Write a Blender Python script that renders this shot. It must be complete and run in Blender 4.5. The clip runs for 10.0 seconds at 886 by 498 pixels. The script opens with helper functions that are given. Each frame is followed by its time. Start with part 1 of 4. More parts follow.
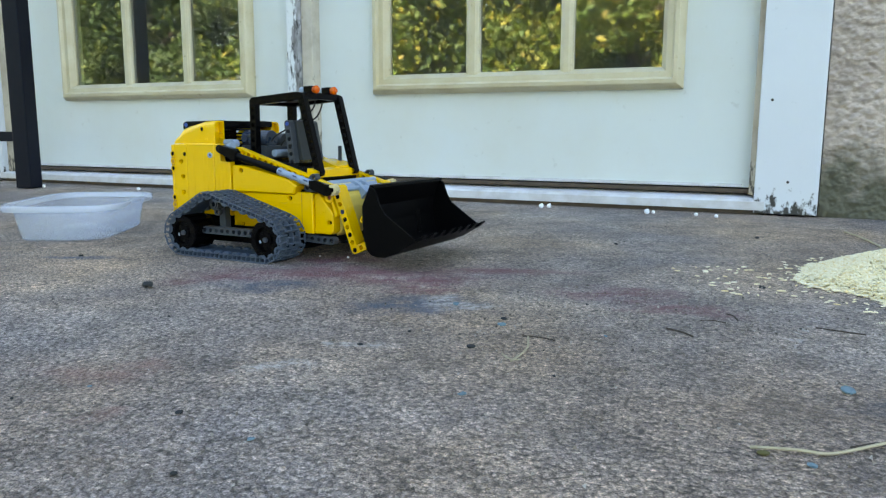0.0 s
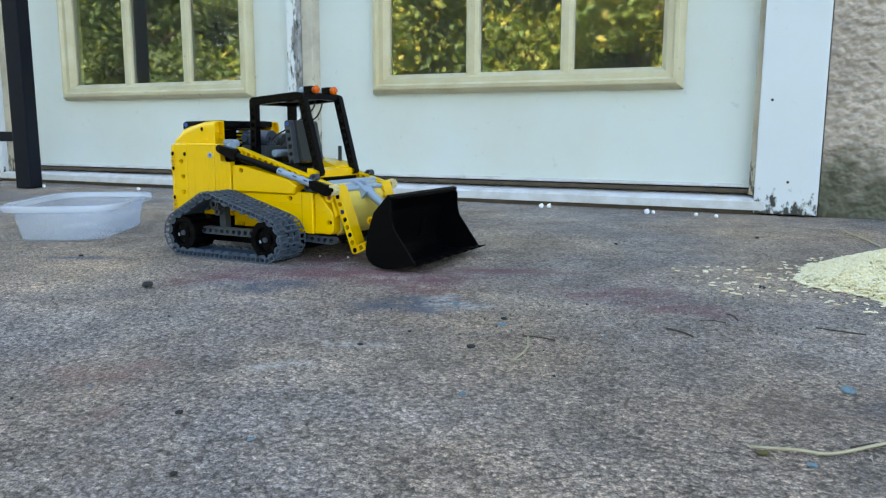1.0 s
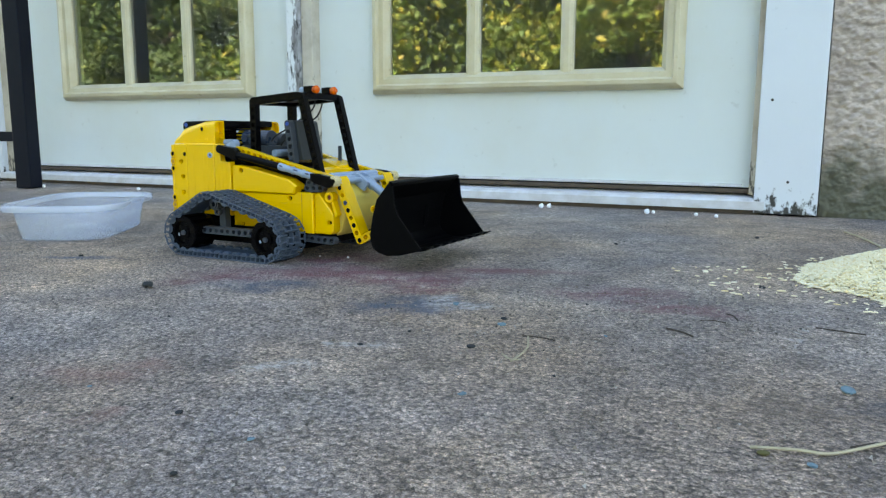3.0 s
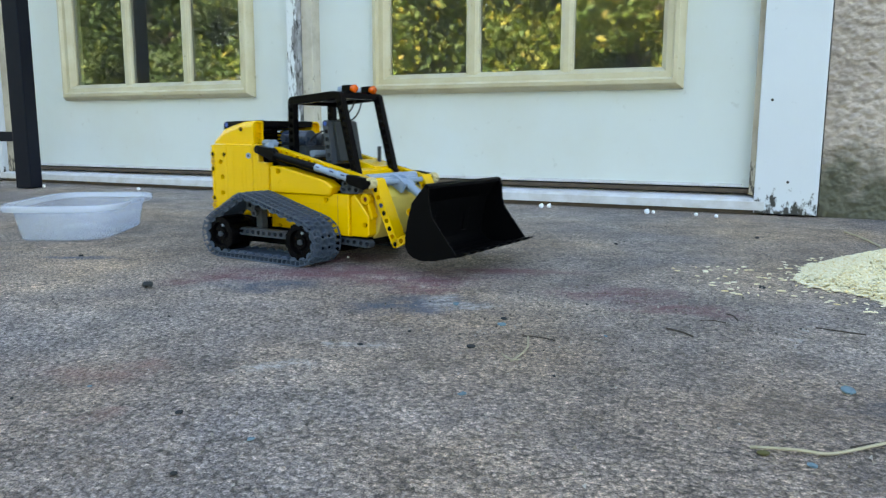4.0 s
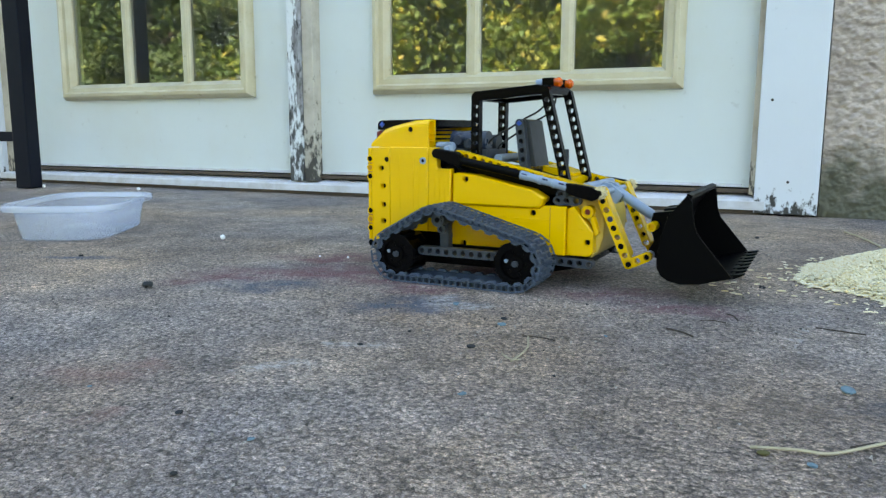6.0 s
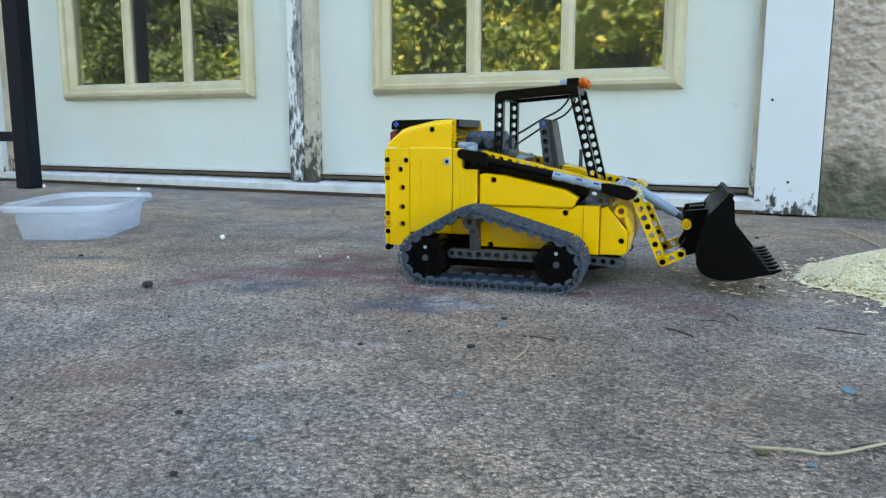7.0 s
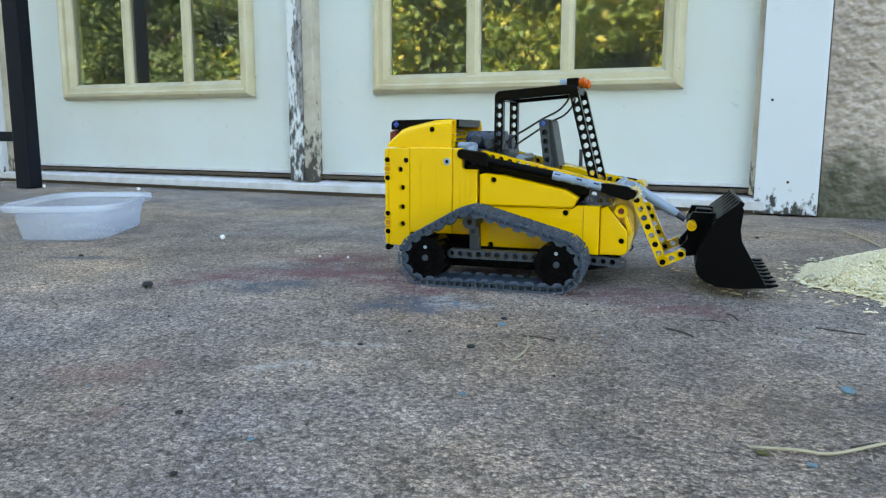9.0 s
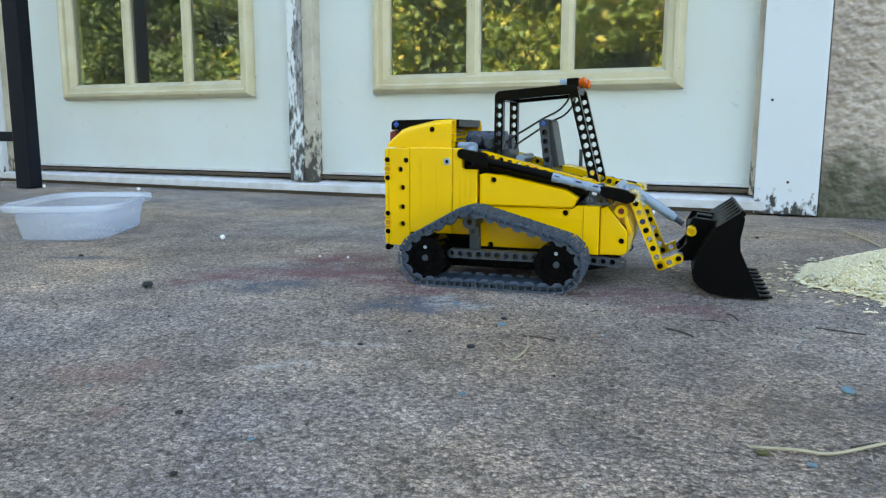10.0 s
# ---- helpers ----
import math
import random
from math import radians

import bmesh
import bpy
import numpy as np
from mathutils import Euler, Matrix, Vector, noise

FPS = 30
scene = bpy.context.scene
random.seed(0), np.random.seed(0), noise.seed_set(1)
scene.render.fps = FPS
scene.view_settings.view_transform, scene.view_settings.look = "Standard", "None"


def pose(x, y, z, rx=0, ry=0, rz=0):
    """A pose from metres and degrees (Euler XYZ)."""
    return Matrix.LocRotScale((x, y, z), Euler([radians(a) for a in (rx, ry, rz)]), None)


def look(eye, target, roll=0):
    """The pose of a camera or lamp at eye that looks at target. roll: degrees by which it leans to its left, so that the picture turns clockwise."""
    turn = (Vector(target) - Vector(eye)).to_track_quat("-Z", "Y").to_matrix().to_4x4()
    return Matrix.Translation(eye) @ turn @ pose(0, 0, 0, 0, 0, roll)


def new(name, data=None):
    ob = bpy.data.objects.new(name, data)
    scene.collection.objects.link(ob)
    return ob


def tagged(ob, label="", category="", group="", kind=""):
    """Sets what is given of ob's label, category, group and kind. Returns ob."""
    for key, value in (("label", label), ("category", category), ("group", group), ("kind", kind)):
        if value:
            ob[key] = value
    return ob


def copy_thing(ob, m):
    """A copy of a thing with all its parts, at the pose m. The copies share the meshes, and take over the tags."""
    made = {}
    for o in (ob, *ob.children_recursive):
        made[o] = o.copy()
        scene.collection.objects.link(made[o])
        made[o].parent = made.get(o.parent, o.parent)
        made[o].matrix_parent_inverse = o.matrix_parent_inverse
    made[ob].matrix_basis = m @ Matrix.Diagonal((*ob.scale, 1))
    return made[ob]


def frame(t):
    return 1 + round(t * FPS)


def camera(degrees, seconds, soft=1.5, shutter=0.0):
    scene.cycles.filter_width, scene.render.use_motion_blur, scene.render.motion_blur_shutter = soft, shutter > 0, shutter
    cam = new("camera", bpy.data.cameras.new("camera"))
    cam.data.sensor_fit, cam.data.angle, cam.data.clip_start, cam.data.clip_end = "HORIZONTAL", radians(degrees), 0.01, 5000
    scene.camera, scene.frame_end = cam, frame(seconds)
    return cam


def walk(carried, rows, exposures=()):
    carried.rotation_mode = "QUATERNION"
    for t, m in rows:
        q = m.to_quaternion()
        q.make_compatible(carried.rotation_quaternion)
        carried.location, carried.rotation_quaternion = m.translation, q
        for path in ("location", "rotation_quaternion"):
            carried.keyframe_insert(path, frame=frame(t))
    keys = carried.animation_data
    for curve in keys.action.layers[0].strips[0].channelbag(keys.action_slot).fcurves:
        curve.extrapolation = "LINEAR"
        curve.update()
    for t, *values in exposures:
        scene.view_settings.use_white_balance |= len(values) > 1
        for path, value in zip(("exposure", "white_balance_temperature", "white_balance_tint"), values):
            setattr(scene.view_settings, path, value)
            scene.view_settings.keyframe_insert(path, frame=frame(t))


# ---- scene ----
from mathutils import geometry

# The camera stands still, low over the patio.
cam = camera(61.0, 10.0, soft=1.3, shutter=0.6)
EYE = pose(0, 0, 0.13036, 90 - 8.929, 0, 0) @ pose(0, 0, 0, 0, 0, 0.167)
walk(cam, [(0, EYE), (10, EYE)], exposures=[(0, 2.78, 8160, 9), (10, 2.78, 8160, 9)])

# ---- light: the sun stands behind the house, the patio lies in its shade ----
WALL_TURN = -24.913
SUN_AZ, SUN_EL = 30.0, 40.0
world = bpy.data.worlds.new("sky")
scene.world = world
world.use_nodes = True
wn = world.node_tree
sky = wn.nodes.new("ShaderNodeTexSky")
sky.sky_type, sky.sun_disc = "NISHITA", False
sky.sun_elevation, sky.sun_rotation = radians(SUN_EL), radians(SUN_AZ)
wn.links.new(sky.outputs[0], wn.nodes["Background"].inputs[0])
wn.nodes["Background"].inputs[1].default_value = 0.15
sun_data = bpy.data.lights.new("sun", "SUN")
sun_data.energy, sun_data.angle, sun_data.color = 4.5, radians(0.6), (1.0, 0.94, 0.84)
sun = new("sun", sun_data)
sd = Vector((math.sin(radians(SUN_AZ)) * math.cos(radians(SUN_EL)), math.cos(radians(SUN_AZ)) * math.cos(radians(SUN_EL)), math.sin(radians(SUN_EL))))
sun.matrix_world = look(sd * 20, (0, 0, 0))


# ---- materials ----
def base_mat(name, color, rough=0.5, metal=0.0, spec=0.5):
    m = bpy.data.materials.new(name)
    m.use_nodes = True
    b = m.node_tree.nodes["Principled BSDF"]
    b.inputs["Base Color"].default_value = (*color, 1)
    b.inputs["Roughness"].default_value = rough
    b.inputs["Metallic"].default_value = metal
    b.inputs["Specular IOR Level"].default_value = spec
    return m, m.node_tree, b


def node(nt, kind, **inputs):
    n = nt.nodes.new(kind)
    for k, v in inputs.items():
        n.inputs[k.replace("_", " ")].default_value = v
    return n


def noise_tex(nt, scale, detail=4.0, rough=0.55, coord="Object", stretch=(1, 1, 1), distort=0.0):
    tc = nt.nodes.new("ShaderNodeTexCoord")
    mp = nt.nodes.new("ShaderNodeMapping")
    mp.inputs["Scale"].default_value = stretch
    nt.links.new(tc.outputs[coord], mp.inputs[0])
    n = nt.nodes.new("ShaderNodeTexNoise")
    n.inputs["Scale"].default_value, n.inputs["Detail"].default_value = scale, detail
    n.inputs["Roughness"].default_value, n.inputs["Distortion"].default_value = rough, distort
    nt.links.new(mp.outputs[0], n.inputs["Vector"])
    return n.outputs["Fac"]


def ramp(nt, fac, stops):
    r = nt.nodes.new("ShaderNodeValToRGB")
    e = r.color_ramp.elements
    while len(e) < len(stops):
        e.new(0.5)
    for el, (p, c) in zip(e, stops):
        el.position, el.color = p, (*(c if isinstance(c, tuple) else (c, c, c)), 1)
    nt.links.new(fac, r.inputs[0])
    return r.outputs[0]


def mix(nt, fac, a, b, blend="MIX"):
    m = nt.nodes.new("ShaderNodeMix")
    m.data_type, m.blend_type = "RGBA", blend
    for sock, v in ((m.inputs[0], fac), (m.inputs[6], a), (m.inputs[7], b)):
        if isinstance(v, (int, float)):
            sock.default_value = v
        elif isinstance(v, tuple):
            sock.default_value = (*v, 1)
        else:
            nt.links.new(v, sock)
    return m.outputs[2]


def bump(nt, b, height, strength, dist):
    n = nt.nodes.new("ShaderNodeBump")
    n.inputs["Strength"].default_value, n.inputs["Distance"].default_value = strength, dist
    nt.links.new(height, n.inputs["Height"])
    nt.links.new(n.outputs[0], b.inputs["Normal"])


def plastic(name, color, rough=0.3, grime=0.12, spec=0.5):
    m, nt, b = base_mat(name, color, rough, 0, spec)
    dark = tuple(c * 0.72 for c in color)
    f = ramp(nt, noise_tex(nt, 60, 6), [(0.45, 0.0), (0.75, grime * 2)])
    nt.links.new(mix(nt, f, color, dark), b.inputs["Base Color"])
    nt.links.new(ramp(nt, noise_tex(nt, 140, 5), [(0.3, rough * 0.93), (0.7, min(1, rough * 1.12))]), b.inputs["Roughness"])
    bump(nt, b, noise_tex(nt, 90, 2), 0.02, 0.001)
    return m


def painted(name, color, stain, rough=0.45, amount=0.5, scale=9.0, speck=0.5):
    """Old paint: broad yellowing, fine grime specks and brush relief."""
    m, nt, b = base_mat(name, color, rough)
    f = ramp(nt, noise_tex(nt, scale, 6, 0.6), [(0.42, 0.0), (0.8, amount)])
    c1 = mix(nt, f, color, stain)
    sp = ramp(nt, noise_tex(nt, 55, 4, 0.6), [(0.66, 0.0), (0.74, speck)])
    nt.links.new(mix(nt, sp, c1, tuple(s * 0.55 for s in stain)), b.inputs["Base Color"])
    bump(nt, b, noise_tex(nt, 120, 4, stretch=(1, 1, 0.25)), 0.08, 0.002)
    return m


def mouldy(m, top, strength, scale=70.0, stretch=(1.6, 1, 0.55)):
    """Black mould growing up from the foot of a board, ragged at its upper edge."""
    nt = m.node_tree
    b = nt.nodes["Principled BSDF"]
    old = b.inputs["Base Color"].links[0].from_socket
    tc = nt.nodes.new("ShaderNodeTexCoord")
    sp = nt.nodes.new("ShaderNodeSeparateXYZ")
    nt.links.new(tc.outputs["Object"], sp.inputs[0])
    ma = nt.nodes.new("ShaderNodeMath")
    ma.operation = "MULTIPLY_ADD"
    nt.links.new(sp.outputs[2], ma.inputs[0])
    ma.inputs[1].default_value = -0.22 / top
    nt.links.new(noise_tex(nt, scale, 6, 0.62, stretch=stretch), ma.inputs[2])
    mask = ramp(nt, ma.outputs[0], [(0.38, 0.0), (0.48, strength)])
    nt.links.new(mix(nt, mask, old, (0.02, 0.019, 0.016)), b.inputs["Base Color"])


def blob(nt, spots, soft, grain=38.0, low=0.3, high=0.55):
    """Mask of soft round spots (x, y, rx, ry) on the ground, broken up by noise."""
    tc = nt.nodes.new("ShaderNodeTexCoord")
    wob = nt.nodes.new("ShaderNodeTexNoise")
    wob.inputs["Scale"].default_value, wob.inputs["Detail"].default_value = 22, 5
    nt.links.new(tc.outputs["Object"], wob.inputs["Vector"])
    wv = nt.nodes.new("ShaderNodeVectorMath")
    wv.operation = "MULTIPLY_ADD"
    wv.inputs[1].default_value = (0.09, 0.09, 0)
    nt.links.new(wob.outputs["Color"], wv.inputs[0])
    sh = nt.nodes.new("ShaderNodeVectorMath")
    sh.operation = "ADD"
    sh.inputs[1].default_value = (-0.045, -0.045, 0)
    nt.links.new(tc.outputs["Object"], sh.inputs[0])
    nt.links.new(sh.outputs[0], wv.inputs[2])
    total = None
    for x, y, rx, ry in spots:
        mp = nt.nodes.new("ShaderNodeMapping")
        mp.vector_type = "TEXTURE"
        mp.inputs["Location"].default_value, mp.inputs["Scale"].default_value = (x, y, 0), (rx, ry, 1)
        nt.links.new(wv.outputs[0], mp.inputs[0])
        ln = nt.nodes.new("ShaderNodeVectorMath")
        ln.operation = "LENGTH"
        nt.links.new(mp.outputs[0], ln.inputs[0])
        v = ramp(nt, ln.outputs["Value"], [(0.25, 1.0), (1.0, 0.0)])
        if total is None:
            total = v
        else:
            total = mix(nt, 1.0, total, v, "LIGHTEN")
    n = ramp(nt, noise_tex(nt, grain, 5, 0.65), [(low, 0.1), (high, 1.0)])
    return mix(nt, 1.0, mix(nt, 1.0, total, n, "MULTIPLY"), (soft, soft, soft), "MULTIPLY")


def concrete_mat():
    m, nt, b = base_mat("weathered_concrete", (0.2, 0.19, 0.18), 0.62)
    big = ramp(nt, noise_tex(nt, 5.0, 8, 0.6, distort=0.6), [(0.34, (0.195, 0.181, 0.18)), (0.5, (0.283, 0.252, 0.232)), (0.64, (0.39, 0.342, 0.3))])
    tint = ramp(nt, noise_tex(nt, 3.2, 4, 0.5), [(0.4, (0.99, 0.98, 1.02)), (0.6, (1.17, 0.99, 0.82))])
    big = mix(nt, 1.0, big, tint, "MULTIPLY")
    mott = ramp(nt, noise_tex(nt, 20, 7, 0.68), [(0.34, 0.55), (0.5, 1.0), (0.66, 1.3)])
    c = mix(nt, 0.75, big, mott, "MULTIPLY")
    pits = ramp(nt, noise_tex(nt, 110, 4, 0.7), [(0.34, 0.35), (0.42, 0.95), (0.64, 1.15)])
    c = mix(nt, 0.75, c, pits, "MULTIPLY")
    grit = ramp(nt, noise_tex(nt, 480, 2, 0.75), [(0.37, 0.22), (0.45, 0.85), (0.55, 1.1), (0.63, 1.95)])
    c = mix(nt, 0.72, c, grit, "MULTIPLY")
    grit2 = ramp(nt, noise_tex(nt, 1100, 1, 0.7), [(0.36, 0.4), (0.5, 1.0), (0.64, 1.65)])
    c = mix(nt, 0.6, c, grit2, "MULTIPLY")
    # aggregate: single grains with dark joints between them
    tc = nt.nodes.new("ShaderNodeTexCoord")
    wn_ = nt.nodes.new("ShaderNodeTexNoise")
    wn_.inputs["Scale"].default_value = 260
    wv_ = nt.nodes.new("ShaderNodeVectorMath")
    wv_.operation = "MULTIPLY_ADD"
    wv_.inputs[1].default_value = (0.004, 0.004, 0.004)
    nt.links.new(tc.outputs["Object"], wn_.inputs["Vector"])
    nt.links.new(wn_.outputs["Color"], wv_.inputs[0])
    nt.links.new(tc.outputs["Object"], wv_.inputs[2])
    vo = nt.nodes.new("ShaderNodeTexVoronoi")
    vo.inputs["Scale"].default_value = 330
    nt.links.new(wv_.outputs[0], vo.inputs["Vector"])
    sc_ = nt.nodes.new("ShaderNodeSeparateColor")
    nt.links.new(vo.outputs["Color"], sc_.inputs[0])
    c = mix(nt, 0.7, c, ramp(nt, sc_.outputs[0], [(0.0, (0.62, 0.6, 0.6)), (0.5, (1.0, 0.98, 0.95)), (0.9, (1.25, 1.2, 1.1)), (1.0, (1.55, 1.5, 1.42))]), "MULTIPLY")
    c = mix(nt, 0.8, c, ramp(nt, vo.outputs["Distance"], [(0.35, 1.12), (0.62, 0.9), (0.8, 0.3)]), "MULTIPLY")
    warm = ramp(nt, noise_tex(nt, 9, 5), [(0.55, 0.0), (0.72, 0.35)])
    c = mix(nt, warm, c, (0.23, 0.165, 0.12))
    red = blob(nt, [(-0.1, 0.69, 0.17, 0.048), (-0.03, 0.655, 0.09, 0.04), (0.14, 0.6, 0.07, 0.035), (-0.11, 0.775, 0.08, 0.035), (-0.012, 0.62, 0.035, 0.03), (0.17, 0.545, 0.05, 0.03), (0.06, 0.7, 0.09, 0.03), (-0.2, 0.66, 0.06, 0.025)], 0.88)
    c = mix(nt, red, c, (0.165, 0.05, 0.068))
    blue = blob(nt, [(-0.155, 0.628, 0.065, 0.034), (-0.02, 0.566, 0.06, 0.035), (-0.38, 0.77, 0.05, 0.02), (0.24, 0.33, 0.05, 0.03)], 0.95)
    c = mix(nt, blue, c, (0.06, 0.085, 0.13))
    pink = blob(nt, [(-0.155, 0.327, 0.018, 0.012), (-0.19, 0.4, 0.045, 0.025)], 0.4)
    c = mix(nt, pink, c, (0.36, 0.17, 0.14))
    chalk = blob(nt, [(-0.094, 0.397, 0.02, 0.014), (0.0, 0.58, 0.022, 0.014), (-0.05, 0.448, 0.02, 0.012), (0.01, 0.558, 0.03, 0.012), (0.257, 0.5, 0.004, 0.011), (0.249, 0.488, 0.0035, 0.01), (0.24, 0.477, 0.0035, 0.01), (0.231, 0.466, 0.003, 0.009), (0.222, 0.455, 0.003, 0.009), (0.212, 0.442, 0.003, 0.008)], 0.85, 190.0, 0.42, 0.58)
    c = mix(nt, chalk, c, (0.55, 0.53, 0.52))
    nt.links.new(c, b.inputs["Base Color"])
    h = mix(nt, 0.35, noise_tex(nt, 420, 4, 0.7), noise_tex(nt, 90, 4))
    h = mix(nt, 0.4, h, ramp(nt, vo.outputs["Distance"], [(0.2, 1.0), (0.8, 0.0)]))
    bump(nt, b, h, 1.0, 0.0045)
    return m


def stucco_mat():
    m, nt, b = base_mat("painted_stucco", (0.45, 0.39, 0.33), 0.85)
    c = ramp(nt, noise_tex(nt, 7, 6), [(0.3, (0.39, 0.32, 0.27)), (0.7, (0.52, 0.44, 0.372))])
    d2 = ramp(nt, noise_tex(nt, 70, 5, 0.6, stretch=(1, 1, 1.3)), [(0.35, 0.68), (0.65, 1.15)])
    c = mix(nt, 0.8, c, d2, "MULTIPLY")
    # green algae splash with its own ragged edge along the foot
    tc = nt.nodes.new("ShaderNodeTexCoord")
    sp = nt.nodes.new("ShaderNodeSeparateXYZ")
    nt.links.new(tc.outputs["Object"], sp.inputs[0])
    ma = nt.nodes.new("ShaderNodeMath")
    ma.operation = "MULTIPLY_ADD"
    nt.links.new(noise_tex(nt, 12, 5), ma.inputs[0])
    ma.inputs[1].default_value = -0.3
    up = nt.nodes.new("ShaderNodeMath")
    up.inputs[1].default_value = 0.115
    nt.links.new(sp.outputs[2], up.inputs[0])
    nt.links.new(up.outputs[0], ma.inputs[2])
    al = ramp(nt, ma.outputs[0], [(0.02, 0.9), (0.1, 0.0)])
    c = mix(nt, al, c, (0.07, 0.075, 0.045))
    rust = ramp(nt, noise_tex(nt, 16, 3), [(0.68, 0.0), (0.76, 0.5)])
    c = mix(nt, rust, c, (0.42, 0.2, 0.11))
    nt.links.new(c, b.inputs["Base Color"])
    bump(nt, b, noise_tex(nt, 160, 6, 0.65), 0.35, 0.003)
    return m


YELLOW = plastic("yellow_plastic", (0.85, 0.5, 0.003), 0.2, 0.05)
BLACK = plastic("black_plastic", (0.002, 0.002, 0.0025), 0.24, spec=0.09)
BUCKET = plastic("matt_black_plastic", (0.0018, 0.0019, 0.0024), 0.4, spec=0.06)
GREY = plastic("dark_bluish_grey_plastic", (0.045, 0.056, 0.07), 0.36, spec=0.3)
TRACK = plastic("grey_track_plastic", (0.055, 0.08, 0.117), 0.48, 0.25, spec=0.38)
LIGHT = plastic("light_bluish_grey_plastic", (0.26, 0.345, 0.45), 0.3)
NAVY = plastic("dark_blue_plastic", (0.008, 0.02, 0.08), 0.35)
BLUE = plastic("blue_plastic", (0.02, 0.09, 0.42), 0.35)
MOTOR = plastic("bluish_grey_plastic", (0.03, 0.048, 0.082), 0.28)
# the yellow plastic as it looks in shade, for recesses and joints
SHADEYELLOW = plastic("shaded_yellow_plastic", (0.45, 0.2, 0.004), 0.35)
# paler than YELLOW: the blurred reflection on the nose is mixed into its colour
PALE = plastic("sheen_yellow_plastic", (0.78, 0.58, 0.11), 0.35)
ROOFPANEL = plastic("grey_roof_plastic", (0.16, 0.17, 0.175), 0.3)
CREAM = plastic("cream_plastic", (0.62, 0.53, 0.3), 0.4)
RED = plastic("dark_red_plastic", (0.16, 0.012, 0.01), 0.35)
SEAT = plastic("dark_grey_seat_plastic", (0.034, 0.04, 0.044), 0.36, spec=0.3)
CABLE = plastic("black_cable", (0.01, 0.01, 0.01), 0.5)
ORANGE, _nt, _b = base_mat("clear_orange_plastic", (0.93, 0.15, 0.004), 0.12)
_b.inputs["Transmission Weight"].default_value = 0.35
CONCRETE = concrete_mat()
STUCCO = stucco_mat()
DOOR = painted("yellowed_white_door_paint", (0.612, 0.664, 0.658), (0.56, 0.555, 0.47), 0.42, 0.5, 5, 0.22)
TRIM = painted("white_trim_paint", (0.61, 0.655, 0.7), (0.52, 0.555, 0.575), 0.45, 0.3, 6, 0.25)
LITE = painted("cream_lite_frame_plastic", (0.55, 0.5, 0.345), (0.4, 0.31, 0.15), 0.4, 0.6, 16, 0.6)
SILL = painted("oxidised_aluminium_sill", (0.6, 0.61, 0.63), (0.36, 0.33, 0.29), 0.4, 0.7, 26, 0.6)
WOOD = painted("weathered_brown_wood", (0.085, 0.06, 0.04), (0.03, 0.025, 0.02), 0.8, 0.9, 30, 0.6)
TANWOOD = painted("bare_tan_jamb_wood", (0.5, 0.44, 0.34), (0.27, 0.22, 0.16), 0.7, 0.8, 14, 0.5)
PEEL, _nt, _b = base_mat("peeling_white_paint", (0.62, 0.65, 0.66), 0.7)
_pf = ramp(_nt, noise_tex(_nt, 17, 6, 0.62, stretch=(1.5, 1, 0.45)), [(0.5, 0.0), (0.54, 1.0)])
_pg = ramp(_nt, noise_tex(_nt, 80, 5, 0.6, stretch=(1, 1, 0.3)), [(0.35, (0.12, 0.115, 0.11)), (0.65, (0.36, 0.36, 0.37))])
_nt.links.new(mix(_nt, _pf, (0.64, 0.68, 0.69), _pg), _b.inputs["Base Color"])
bump(_nt, _b, _pf, 0.5, -0.001)
POSTWOOD = painted("weathered_tan_post_wood", (0.5, 0.46, 0.38), (0.24, 0.2, 0.15), 0.7, 0.8, 18, 0.5)
IRON = painted("dark_painted_metal", (0.006, 0.008, 0.015), (0.012, 0.013, 0.018), 0.4, 0.5, 20, 0.3)
MOULD, _nt, _b = base_mat("black_mould", (0.045, 0.042, 0.036), 0.95)
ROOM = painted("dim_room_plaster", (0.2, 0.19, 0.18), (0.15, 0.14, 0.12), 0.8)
BARK = painted("grey_bark", (0.06, 0.045, 0.035), (0.03, 0.022, 0.016), 0.9, 0.8, 12)
STONE = painted("dark_chip_stone", (0.018, 0.023, 0.026), (0.012, 0.012, 0.012), 0.8, 0.6, 60)
BLUESTONE = painted("blue_green_chip_stone", (0.13, 0.22, 0.27), (0.08, 0.12, 0.14), 0.8, 0.6, 60)
FOAM, _nt, _b = base_mat("white_foam", (0.85, 0.86, 0.88), 0.6)
STRAW = painted("dry_straw", (0.42, 0.37, 0.25), (0.2, 0.17, 0.1), 0.7, 0.6, 80)
TWIG = painted("dry_brown_twig", (0.05, 0.038, 0.026), (0.025, 0.02, 0.015), 0.8, 0.6, 80)

mouldy(TRIM, 0.042, 0.97, 85, (1, 1, 0.7))
mouldy(PEEL, 0.42, 0.93, 55)
mouldy(POSTWOOD, 0.19, 0.92, 45, (1.2, 1, 0.8))
mouldy(TANWOOD, 0.12, 0.9, 90)
IRON.node_tree.nodes["Principled BSDF"].inputs["Specular IOR Level"].default_value = 0.15
TUB, _nt, _b = base_mat("milky_clear_plastic", (0.86, 0.92, 1.0), 0.22)
_tr = node(_nt, "ShaderNodeBsdfTransparent", Color=(0.93, 0.96, 1.0, 1))
_mx = node(_nt, "ShaderNodeMixShader", Fac=0.18)
_nt.links.new(_tr.outputs[0], _mx.inputs[1])
_nt.links.new(_b.outputs[0], _mx.inputs[2])
_nt.links.new(_mx.outputs[0], _nt.nodes["Material Output"].inputs[0])

TUBRIM = TUB.copy()
TUBRIM.name = "thick_milky_plastic"
for _n in TUBRIM.node_tree.nodes:
    if _n.bl_idname == "ShaderNodeMixShader":
        _n.inputs[0].default_value = 0.32

